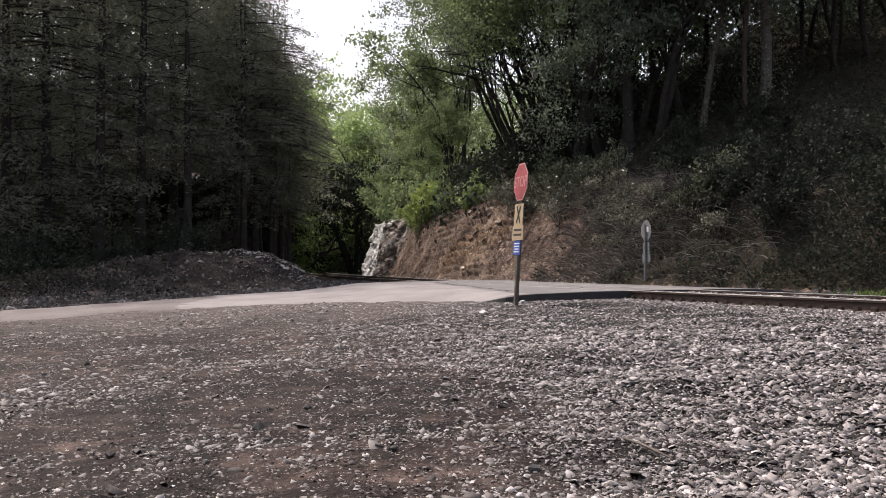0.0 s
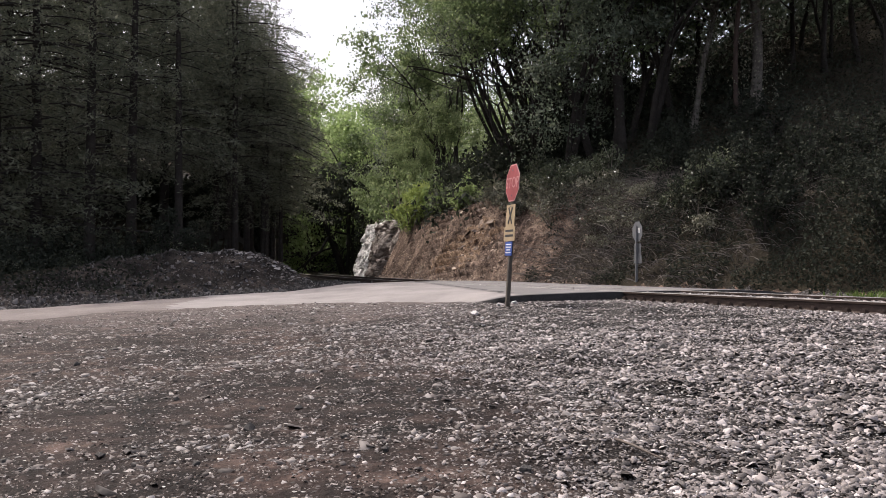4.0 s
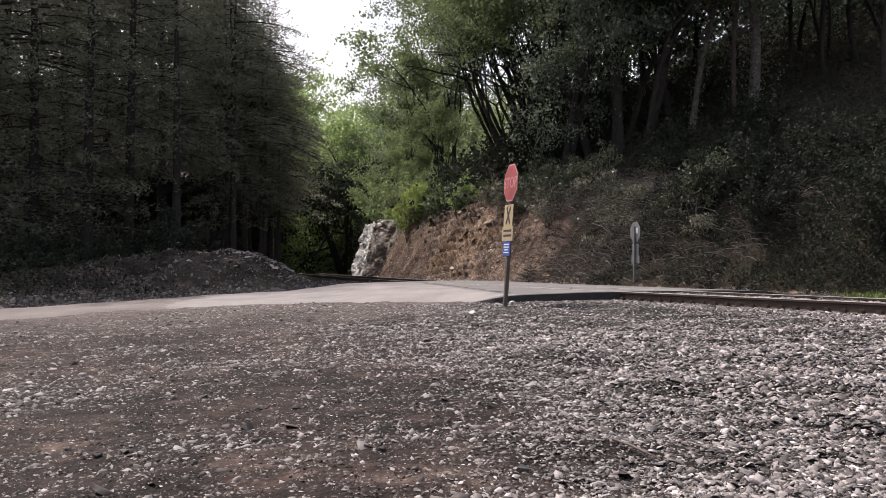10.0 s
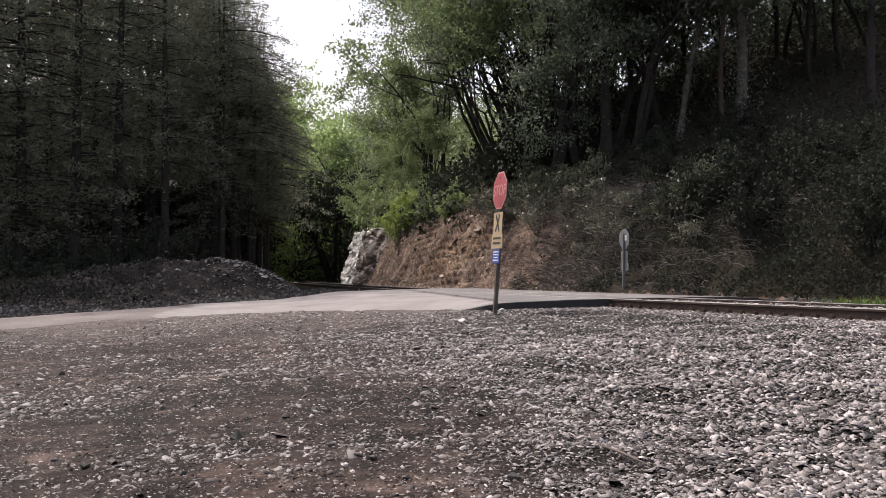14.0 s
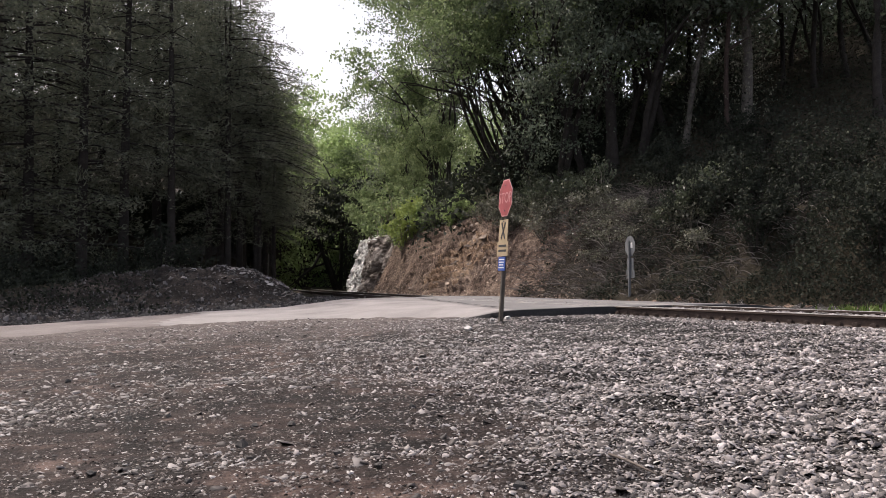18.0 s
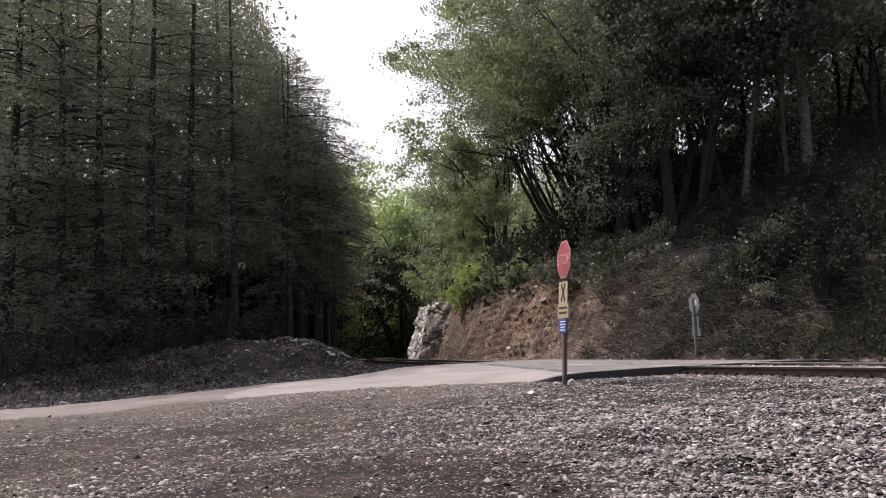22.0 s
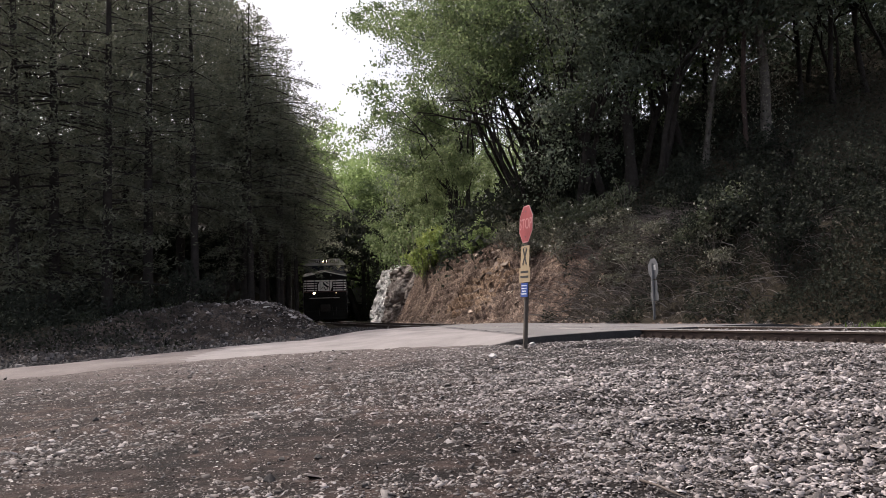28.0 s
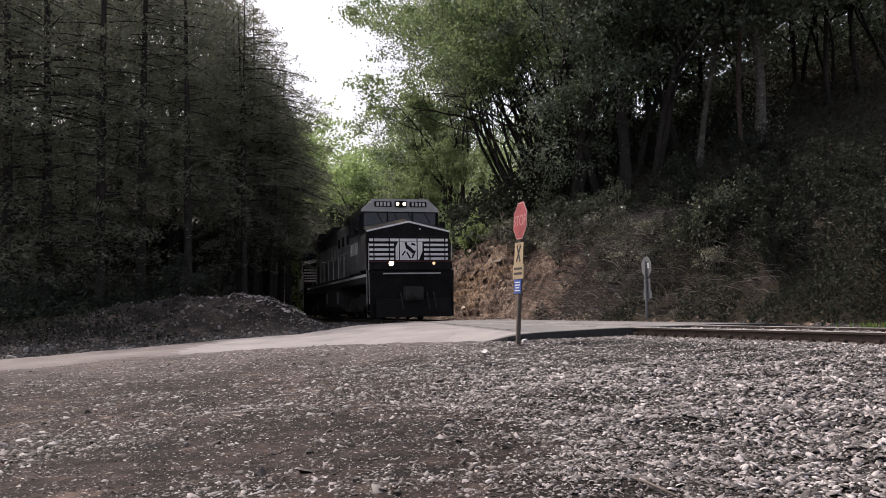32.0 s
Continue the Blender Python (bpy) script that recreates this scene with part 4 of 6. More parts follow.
    mass("pine_backs", 24000, (-420, 405), (50, 60), left_top, M_PINE, 0.5, "far rows of the dark pine wood", 5.0, 1.5, 31, 14, (0.35, 0.6))
    mass("pine_edge", 20000, (405, 522), (40, 49), left_top, M_PINE, 0.22, "feathery edge of the pine wood", 4.5, 0.6, 12, 22, (0.12, 0.24))
    mass("hill_woods", 46000, (960, 1900), (40, 72), ([960, 1000, 1100, 1900], [0.2, 0.42, 0.45, 0.45]), M_LEAF, 0.38, "deep leafy wood covering the hillside", 0.0, 0.08, 2)
    mass("gap_woods", 24000, (790, 1010), (66, 95), ([790, 860, 920, 1010], [0.15, 0.2, 0.23, 0.24]), M_MID, 0.3, "green wood behind the leaning trees", 0.0, 0.3, 9)
    # M_SHADE growth on the hill carries the canopy's shade in its colour
    mass("hill_understory", 26000, (770, 1900), (36, 60), ([770, 900, 1000, 1900], [0.10, 0.16, 0.22, 0.24]), M_SHADE, 0.3, "understory on the hillside, coloured dark for shade", 0.0, 0.4, 3)
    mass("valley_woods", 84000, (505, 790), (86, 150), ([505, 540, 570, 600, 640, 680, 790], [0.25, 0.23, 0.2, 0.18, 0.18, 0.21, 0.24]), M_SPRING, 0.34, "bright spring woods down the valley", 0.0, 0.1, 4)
    mass("slope_undergrowth", 42000, (1330, 1950), (24, 42), ([1330, 1420, 1950], [0.07, 0.12, 0.15]), M_SHADE, 0.13, "low growth over the slope, coloured dark for its shade", 0.0, 0.6, 6)
    mass("bank_canopy", 15000, (960, 1195), (30, 38), ([900, 1300], [0.46, 0.46]), M_LEAF, 0.17, "leafy canopy over the bank", 4.2, -0.1, 8)
    mass("slope_canopy", 13000, (1420, 1900), (30, 38), ([900, 1300], [0.46, 0.46]), M_LEAF, 0.17, "leafy canopy over the slope", 5.5, -0.1, 8)
    mass("drooping_boughs", 22000, (925, 1130), (31, 36.5), ([900, 1300], [0.46, 0.46]), M_LEAF, 0.14, "leafy boughs drooping before the dark trunks", 1.7, -0.05, 27, 22)
    # brighter M_MID leaves put the sun patches into the colour
    mass("sunlit_woods", 26000, (1300, 1680), (33, 50), ([1290, 1400, 1640], [0.34, 0.4, 0.4]), M_MID, 0.17, "leaves coloured bright as if sunlit, deep in the hillside wood", 4.5, 0.0, 29, 20)
    mass("high_canopy", 26000, (985, 1900), (37, 60), ([1000, 1900], [0.5, 0.5]), M_LEAF, 0.4, "leafy canopy high over the slope", 3.5, -0.1, 7)
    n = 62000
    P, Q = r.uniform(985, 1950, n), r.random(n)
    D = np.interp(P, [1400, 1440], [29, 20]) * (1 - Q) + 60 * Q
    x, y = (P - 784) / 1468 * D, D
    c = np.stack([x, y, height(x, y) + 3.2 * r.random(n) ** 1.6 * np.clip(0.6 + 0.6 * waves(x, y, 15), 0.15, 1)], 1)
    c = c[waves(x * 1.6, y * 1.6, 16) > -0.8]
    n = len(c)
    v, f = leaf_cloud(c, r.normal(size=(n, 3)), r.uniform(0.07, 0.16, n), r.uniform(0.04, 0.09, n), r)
    tagged(numpy_mesh("hill_cover", v, f, M_SHADE), "low leafy cover on the hillside, coloured dark for shade", "undergrowth", kind="stuff")
    # boughs over the cut, dark-coloured and spread sunward to keep it in shade
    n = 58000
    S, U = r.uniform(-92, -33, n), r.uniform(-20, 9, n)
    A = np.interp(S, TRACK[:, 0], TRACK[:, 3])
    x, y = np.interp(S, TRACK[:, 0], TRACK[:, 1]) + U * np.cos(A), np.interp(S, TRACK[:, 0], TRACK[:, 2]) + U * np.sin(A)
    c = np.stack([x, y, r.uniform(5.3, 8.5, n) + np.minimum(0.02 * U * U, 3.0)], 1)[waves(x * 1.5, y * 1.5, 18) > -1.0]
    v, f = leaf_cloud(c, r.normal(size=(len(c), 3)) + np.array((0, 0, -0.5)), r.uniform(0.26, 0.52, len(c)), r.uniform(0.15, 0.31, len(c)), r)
    tagged(numpy_mesh("overhang", v, f, M_SHADE), "boughs closing over the railway cut, darkened and widened for shade", "boughs", kind="stuff")
    n = 16000
    P, D = r.uniform(-260, 340, n), r.uniform(21.5, 32, n)
    x, y = (P - 784) / 1468 * D, D
    q = behind_road(x, y)
    c = np.stack([x, y, height(x, y) + np.clip((q - 1.2) * 0.3, 0, 1.4) * r.random(n) ** 1.3], 1)[(q > 1.3) & (waves(x * 1.8, y * 1.8, 19) > -0.25) & (r.random(n) < np.interp(P, [60, 330], [1, 0.05]))]
    v, f = leaf_cloud(c, r.normal(size=(len(c), 3)) + np.array((0, 0, 0.4)), r.uniform(0.06, 0.15, len(c)), r.uniform(0.035, 0.08, len(c)), r)
    tagged(numpy_mesh("edge_growth", v, f, M_SHADE), "weeds at the foot of the pine wood, coloured dark for shade", "weeds", kind="stuff")
    mass("valley_crowns", 34000, (640, 830), (52, 62), ([640, 655, 700, 830], [0.15, 0.36, 0.42, 0.45]), M_LEAF, 0.17, "leafy crowns over the end of the bank", 6.5, 0.0, 37, 20)
    # dark leaf fill put in for the shade under the pines and in the cut
    mass("pine_understory", 36000, (150, 480), (43, 50), ([150, 480], [0.12, 0.1]), M_SHADE, 0.22, "dark leaf filler for the shade beneath the pines", 0.0, 0.8, 33)
    mass("cut_woods", 80000, (380, 660), (56, 100), ([380, 480, 530, 560, 600, 660], [0.17, 0.17, 0.12, 0.095, 0.08, 0.06]), M_SHADE, 0.2, "growth hanging over the railway cut, coloured dark for shade", 0.0, 0.5, 5)

    # added leaf wall, never in view, blocks low sky behind and beside the camera
    n = 15000
    az = r.uniform(radians(120), radians(420), n)
    D = r.uniform(48, 62, n)
    x, y = D * np.cos(az), D * np.sin(az) - 6
    ok = (y < 0.5 * np.abs(x)) & (y < 16)
    x, y = x[ok], y[ok]
    c = np.stack([x, y, -0.6 + 9 * r.random(len(x)) * np.clip(0.85 + 0.35 * waves(x * 0.9, y * 0.9, 71), 0.4, 1.2)], 1)
    v, f = leaf_cloud(c, r.normal(size=(len(c), 3)) + np.array((0, 0, -0.4)), r.uniform(0.9, 1.8, len(c)), r.uniform(0.6, 1.2, len(c)), r)
    tagged(numpy_mesh("clearing_woods", v, f, M_SHADE), "added unseen leaf wall that blocks low sky light", "woods", kind="stuff")

    r = np.random.default_rng(9)
    # shrubs on the bank's crest and at the wood's edge
    bushes = [make_bush(r, "bush", 1.1, 1.2, 700, 0.135, stems=18), make_bush(r, "bush", 1.3, 0.95, 700, 0.13, stems=20), make_bush(r, "bush", 0.9, 1.5, 750, 0.13, stems=16)]
    # shaded copy of the shrubs: darker leaf colour in place of shade
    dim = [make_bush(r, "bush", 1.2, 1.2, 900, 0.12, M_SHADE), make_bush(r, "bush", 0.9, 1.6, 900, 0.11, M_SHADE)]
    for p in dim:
        tagged(p, "green shrub with leaves coloured dark for the wood's shade", "bush", group="shrubs on the slope")
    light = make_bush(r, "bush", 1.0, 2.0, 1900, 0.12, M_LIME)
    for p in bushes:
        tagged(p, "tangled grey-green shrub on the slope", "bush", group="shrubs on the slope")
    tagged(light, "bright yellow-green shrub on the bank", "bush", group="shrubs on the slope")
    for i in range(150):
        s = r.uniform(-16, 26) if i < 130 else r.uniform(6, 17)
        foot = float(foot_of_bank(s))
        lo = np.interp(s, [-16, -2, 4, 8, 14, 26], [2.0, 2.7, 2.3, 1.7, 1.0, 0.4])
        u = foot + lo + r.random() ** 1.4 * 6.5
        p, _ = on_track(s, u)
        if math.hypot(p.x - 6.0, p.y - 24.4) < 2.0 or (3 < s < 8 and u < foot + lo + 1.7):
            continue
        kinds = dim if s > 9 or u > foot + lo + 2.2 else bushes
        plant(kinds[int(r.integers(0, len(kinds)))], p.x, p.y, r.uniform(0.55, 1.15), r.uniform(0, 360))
    for px, d in [(742, 45.5), (756, 45.0)]:
        x, y = at_px(px, d)
        plant(light, x, y, r.uniform(1.05, 1.3), r.uniform(0, 360))
    fresh = tagged(make_bush(r, "bush", 1.1, 1.5, 1300, 0.11, M_SPRING), "fresh green shrub on the crest of the bank", "bush", group="shrubs on the slope")
    leafy = tagged(make_bush(r, "bush", 1.1, 1.4, 1500, 0.11, M_MID, 18), "mid-green shrub over the rock face", "bush", group="shrubs on the slope")
    for px, d, k in [(775, 44, 1.0), (800, 42.5, 0.9), (826, 41, 0.9), (850, 40, 1.0), (728, 47.8, 0.9), (702, 54, 1.8), (726, 52, 1.9), (752, 49, 1.6), (780, 47, 1.5)]:
        x, y = at_px(px, d)
        plant(fresh if k <= 1.1 else leafy, x, y, k, r.uniform(0, 360))
    bin_proto(fresh)
    bin_proto(leafy)
    # dry growth whose leaf colour is also paled for sun on the crest
    crest = [tagged(make_bush(r, "bush", 1.2, 0.9, 760, 0.12, M_DRYSHRUB, 22), "dry shrub on the crest of the bank, leaves paled as sunlit", "bush", group="shrubs on the slope") for _ in range(2)]
    for i in range(58):
        s = r.uniform(-5, 10.5) if i < 40 else r.uniform(-5, 3)
        p, _ = on_track(s, float(foot_of_bank(s)) + float(np.interp(s, [-5, 3, 10.5], [2.8, 2.1, 0.9])) + r.uniform(-0.7, 1.0))
        if math.hypot(p.x - 6.1, p.y - 25.0) > 1.6:
            plant(crest[i % 2], p.x, p.y, r.uniform(0.4, 0.8) if s > 3 else r.uniform(0.5, 0.9), r.uniform(0, 360))
    for p in crest:
        bin_proto(p)
    for i in range(34):
        x, y = at_px(r.uniform(-160, 370), r.uniform(29, 34))
        plant(bushes[int(r.integers(0, 3))] if i % 5 == 0 else dim[i % 2], x, y, r.uniform(0.5, 1.1), r.uniform(0, 360))
    for p in bushes + dim + [light]:
        bin_proto(p)


woods()


# ---- loose stone ----
def scatter_stones(name, xy, size, material, rng, label, flat=0.55, sink=0.25, lift=0.0, lean=0.45):
    """Angular chips as one heap: five-sided plates with a smaller, slanting top."""
    n = len(xy)
    a = rng.uniform(0, 2 * math.pi, (n, 1)) + np.arange(5)[None] * (2 * math.pi / 5) + rng.normal(size=(n, 5)) * 0.25
    rad = rng.uniform(0.55, 1.25, (n, 5)) * size[:, None]
    stretch = rng.uniform(0.55, 1.0, n)[:, None]
    turn = rng.uniform(0, math.pi, n)[:, None]
    px, py = rad * np.cos(a), rad * np.sin(a) * stretch
    px, py = px * np.cos(turn) - py * np.sin(turn), px * np.sin(turn) + py * np.cos(turn)
    k = rng.uniform(0.55, 1.0, (n, 5))
    tilt = rng.normal(size=(n, 2)) * lean
    hgt = (rng.uniform(0.6, 1.3, n) * flat * size)[:, None]
    z0 = height(xy[:, 0], xy[:, 1])[:, None] + lift
    low = np.stack([xy[:, :1] + px, xy[:, 1:] + py, z0 - hgt * sink + px * tilt[:, :1] + py * tilt[:, 1:]], 2)
    top = np.stack([xy[:, :1] + px * k, xy[:, 1:] + py * k, z0 + hgt * (1 - sink) + px * k * tilt[:, :1] + py * k * tilt[:, 1:] + rng.normal(size=(n, 5)) * hgt * 0.18], 2)
    V = np.concatenate([low, top], 1).reshape(-1, 3)
    f0 = np.array([t for i in range(5) for t in ((i, (i + 1) % 5, 5 + (i + 1) % 5), (i, 5 + (i + 1) % 5, 5 + i))] + [(5, 6, 7), (5, 7, 8), (5, 8, 9)])
    F = f0[None] + 10 * np.arange(n)[:, None, None]
    ob = numpy_mesh(name, V, F.reshape(-1, 3), material)
    return tagged(ob, label, "gravel", kind="stuff")


def off_road(xy):
    """True where a point is on the near side of the road."""
    return xy[:, 1] < np.interp(xy[:, 0], ROAD_NEAR[:, 0], ROAD_NEAR[:, 1]) + 0.25 * waves(xy[:, 0] * 3, xy[:, 1] * 3, 6) - 0.1


def gravel():
    r = np.random.default_rng(21)
    # dense crushed stone beside the track
    n = 128000
    d = 2.2 + 15.5 * r.random(n) ** 1.5
    x = r.uniform(-0.16, 0.60, n) * d
    xy = np.stack([x, d], 1)
    s, u = track_coords(x, d)
    edge = x + 0.3 * waves(x * 1.2, d * 1.2, 4) - np.interp(d, [2, 3.3, 4.4, 5.5, 6.5, 10, 14], [0.3, 0.5, 0.65, 0.15, -0.35, -0.7, -0.7])
    patch = np.clip(0.8 + 0.6 * waves(x * 1.3, d * 1.6, 12) + 0.5 * waves(x * 4, d * 6, 14), 0.14, 1)
    dense = off_road(xy) & (r.random(n) < (0.05 + 0.95 * smooth(edge, -0.45, 0.75)) * patch) & (u < -0.95)
    xy = xy[dense]
    big = 0.75 + 0.45 * smooth(edge[dense], 0.0, 2.0)
    scatter_stones("gravel", xy, (r.lognormal(-4.33, 0.42, len(xy)) * big).clip(0.006, 0.036), M_STONE, r, "loose grey crushed stone beside the track", 0.33, 0.2, 0.003, 0.32)
    # sparse stones trodden into the dirt
    n = 98000
    d = 2.2 + 14.5 * r.random(n) ** 1.5
    x = r.uniform(-0.6, 0.25, n) * d
    xy = np.stack([x, d], 1)
    spill = np.stack([x, d - np.where(x < -0.5, 0.9, 0.3) * r.random(n) ** 1.5], 1)
    xy = xy[off_road(spill) & (r.random(n) < np.clip(0.28 + 0.9 * waves(x * 2, d * 2, 9), 0.05, 1) * np.interp(d, [4, 9, 15], [1, 0.8, 0.6]))]
    scatter_stones("dirt_stones", xy, (r.lognormal(-4.58, 0.55, len(xy)) * np.interp(xy[:, 1], [3, 12], [1.0, 1.35])).clip(0.005, 0.05), M_FLECK, r, "pale flat stones trodden into dark dirt", 0.3, 0.22, 0.0, 0.24)
    # the same stones thinning out around and behind
    n = 22000
    x, y = r.uniform(-6, 9, n), r.uniform(-5, 7, n)
    xy = np.stack([x, y], 1)[((np.abs(x) > 0.6 * y) | (y < 2.2)) & (r.random(n) < np.interp(x + 0.5 * waves(x, y, 4), [-3, 2.5], [0.3, 1]))]
    m = 15000
    e, d, side = r.exponential(0.9, m), 2.2 + 9 * r.random(m) ** 1.4, r.integers(0, 3, m)
    x = np.choose(side, [r.uniform(-1.4, 1.5, m), 0.6 * d + e, -0.6 * d - e])
    y = np.where(side == 0, 2.2 - e, d)
    s, u = track_coords(x, y)
    more = np.stack([x, y], 1)
    xy = np.concatenate([xy, more[off_road(more) & (u < -0.95) & (r.random(m) < np.interp(x + 0.4 * waves(x, y, 4), [-3, 0.1, 0.9], [0.12, 0.3, 1]))]])
    scatter_stones("roadside_stones", xy, r.lognormal(-4.1, 0.42, len(xy)).clip(0.008, 0.045), M_STONE, r, "scattered grey stones by the roadside", 0.45, 0.2)
    # grit between them
    n = 84000
    d = 2.2 + 12.5 * r.random(n) ** 1.5
    x = r.uniform(-0.6, 0.6, n) * d
    c = np.stack([x, d, height(x, d)], 1)
    size = r.lognormal(-4.9, 0.45, n)[:, None].clip(0.003, 0.02)
    a = r.uniform(0, 2 * math.pi, n)
    V = [c + np.stack([np.cos(a + k * 2.1), np.sin(a + k * 2.1), np.full(n, -0.2)], 1) * size * r.uniform(0.6, 1.3, (n, 1)) for k in range(3)]
    V.append(c + np.stack([r.normal(size=n) * 0.4, r.normal(size=n) * 0.4, r.uniform(0.25, 0.65, n)], 1) * size)
    F = np.array([(0, 1, 3), (1, 2, 3), (2, 0, 3)])[None] + 4 * np.arange(n)[:, None, None]
    tagged(numpy_mesh("grit", np.stack(V, 1).reshape(-1, 3), F.reshape(-1, 3), M_GRIT), "fine grit over dark dirt", "grit", kind="stuff")
    # berm and ballast past the road
    n = 32000
    x, y = r.uniform(-15, -1, n), r.uniform(17, 34, n)
    q = behind_road(x, y)
    s, u = track_coords(x, y)
    ok = (q > 0.1) & (q < 8) & (u < -1.0) & (r.random(n) < np.exp(-q / 5))
    xy = np.stack([x[ok], y[ok]], 1)
    # stone colour holds the pines' shade on the berm
    scatter_stones("berm_gravel", xy, r.lognormal(-3.5, 0.45, len(xy)).clip(0.014, 0.12), M_BERMSTONE, r, "dark gravel heaped on the berm, darkened further for shade", 0.9, 0.3)
    # pale slabs stand in for the sunlit ledges of the berm
    n = 700
    x, y = r.normal(-6.0, 1.1, n), r.normal(27.2, 0.8, n)
    scatter_stones("berm_slabs", np.stack([x, y], 1), r.lognormal(-3.25, 0.5, n).clip(0.015, 0.13), M_FLECK, r, "broken slabs on top of the berm, pale as if sunlit", 0.3, 0.3, 0.02, 0.25)
    n = 5000
    s, u = r.uniform(5, 26, n), r.uniform(-0.68, 0.68, n)
    a = np.interp(s, TRACK[:, 0], TRACK[:, 3])
    x = np.interp(s, TRACK[:, 0], TRACK[:, 1]) + u * np.cos(a)
    y = np.interp(s, TRACK[:, 0], TRACK[:, 2]) + u * np.sin(a)
    scatter_stones("track_ballast", np.stack([x, y], 1), r.lognormal(-3.7, 0.35, n).clip(0.012, 0.05), M_STONE, r, "grey ballast filling the track between the rails", 0.5, 0.2, 0.118, 0.3)
    # stones in the cut face of the bank
    n = 9000
    s = r.uniform(-19, 6, n)
    foot = foot_of_bank(s)
    u = foot + -0.3 + 3.6 * r.random(n) ** 1.4
    x = np.interp(s, TRACK[:, 0], TRACK[:, 1]) + u * np.cos(np.interp(s, TRACK[:, 0], TRACK[:, 3]))
    y = np.interp(s, TRACK[:, 0], TRACK[:, 2]) + u * np.sin(np.interp(s, TRACK[:, 0], TRACK[:, 3]))
    scatter_stones("bank_stones", np.stack([x, y], 1), r.lognormal(-3.95, 0.5, n).clip(0.012, 0.1), M_BANKSTONE, r, "rust-brown stones in the cut bank", 0.7, 0.3, 0.06)


    # dry stems tangled over the shrubby part of the bank
    n = 8500
    knot = r.integers(0, 230, n)
    s = np.interp(r.random(230), [0, 0.8, 1], [2.4, 8.5, 13])[knot] + r.normal(size=n) * 0.35
    u = foot_of_bank(s) + r.uniform(0.2, 4.2, 230)[knot] + r.normal(size=n) * 0.35
    a = np.interp(s, TRACK[:, 0], TRACK[:, 3])
    x = np.interp(s, TRACK[:, 0], TRACK[:, 1]) + u * np.cos(a)
    y = np.interp(s, TRACK[:, 0], TRACK[:, 2]) + u * np.sin(a)
    base = np.stack([x, y, height(x, y)], 1)
    go = r.normal(size=(n, 3)) * np.array((0.5, 0.3, 0.2)) + np.array((0, 0, 0.5))
    L = r.uniform(0.3, 1.5, n)[:, None]
    V = []
    for k in range(6):
        q = k / 5
        p = base + go * L * q + np.array((0, 0, -0.75)) * L * q * q
        wv = np.stack([np.full(n, 0.005), np.zeros(n), np.full(n, 0.011)], 1) * (1.15 - q)
        V += [p - wv, p + wv]
    V = np.stack(V, 1).reshape(-1, 3)
    o = 12 * np.arange(n)[:, None]
    F = np.concatenate([np.stack([o[:, 0] + 2 * k, o[:, 0] + 2 * k + 1, o[:, 0] + 2 * k + 3, o[:, 0] + 2 * k + 2], 1) for k in range(5)])
    tagged(numpy_mesh("dry_tangle", V, F, M_TWIG), "dry brown stems tangled over the bank", "dry stems", kind="stuff")
    # small leaves through the tangle
    # their near-black leaf colour stands in for shade on the bank
    n = 60000
    s = r.uniform(2.5, 20, n)
    u = foot_of_bank(s) + r.uniform(-0.1, 5.0, n)
    a = np.interp(s, TRACK[:, 0], TRACK[:, 3])
    x = np.interp(s, TRACK[:, 0], TRACK[:, 1]) + u * np.cos(a)
    y = np.interp(s, TRACK[:, 0], TRACK[:, 2]) + u * np.sin(a)
    lump = waves(x * 2.6, y * 2.6, 31) + 0.5 * waves(x * 6, y * 6, 32) + np.interp(s, [2.5, 6, 9, 13], [-0.6, -0.15, 0.1, 0.6])
    ok = (lump > 0.0) & (np.hypot(x - 6.0, y - 24.4) > 0.9)
    c = np.stack([x, y, height(x, y) + (0.1 + 1.1 * np.clip(lump, 0, 0.9)) * r.random(n) ** 1.3], 1)[ok]
    v, f = leaf_cloud(c, r.normal(size=(len(c), 3)), r.uniform(0.05, 0.12, len(c)), r.uniform(0.03, 0.07, len(c)), r)
    tagged(numpy_mesh("bank_scrub", v, f, M_SHADE), "scrub matted over the bank, coloured dark for shade", "undergrowth", kind="stuff")
    # grass where the wood meets the line
    n = 8000
    s = 16.5 + 15.5 * r.random(n) ** 0.75
    u = foot_of_bank(s) * r.uniform(0.5, 1.08, n)
    a = np.interp(s, TRACK[:, 0], TRACK[:, 3])
    x = np.interp(s, TRACK[:, 0], TRACK[:, 1]) + u * np.cos(a)
    y = np.interp(s, TRACK[:, 0], TRACK[:, 2]) + u * np.sin(a)
    c = np.stack([x, y, height(x, y) + 0.07], 1)
    v, f = leaf_cloud(c, r.normal(size=(n, 3)) * 0.4 + np.array((0, 0, 1)), r.uniform(0.15, 0.3, n), r.uniform(0.02, 0.04, n), r)
    tagged(numpy_mesh("grass", v, f, M_GRASS), "short green grass beside the track", "grass", kind="stuff")


gravel()


def ground_at(px, py):
    """Where a sight line from the eye, level horizon at 473, meets the ground."""
    d = 8.0
    for _ in range(30):
        d = 0.5 * d + 0.5 * 1468 * (0.44 - gz((px - 784) / 1468 * d, d)) / (py - 473)
    return (px - 784) / 1468 * d, d


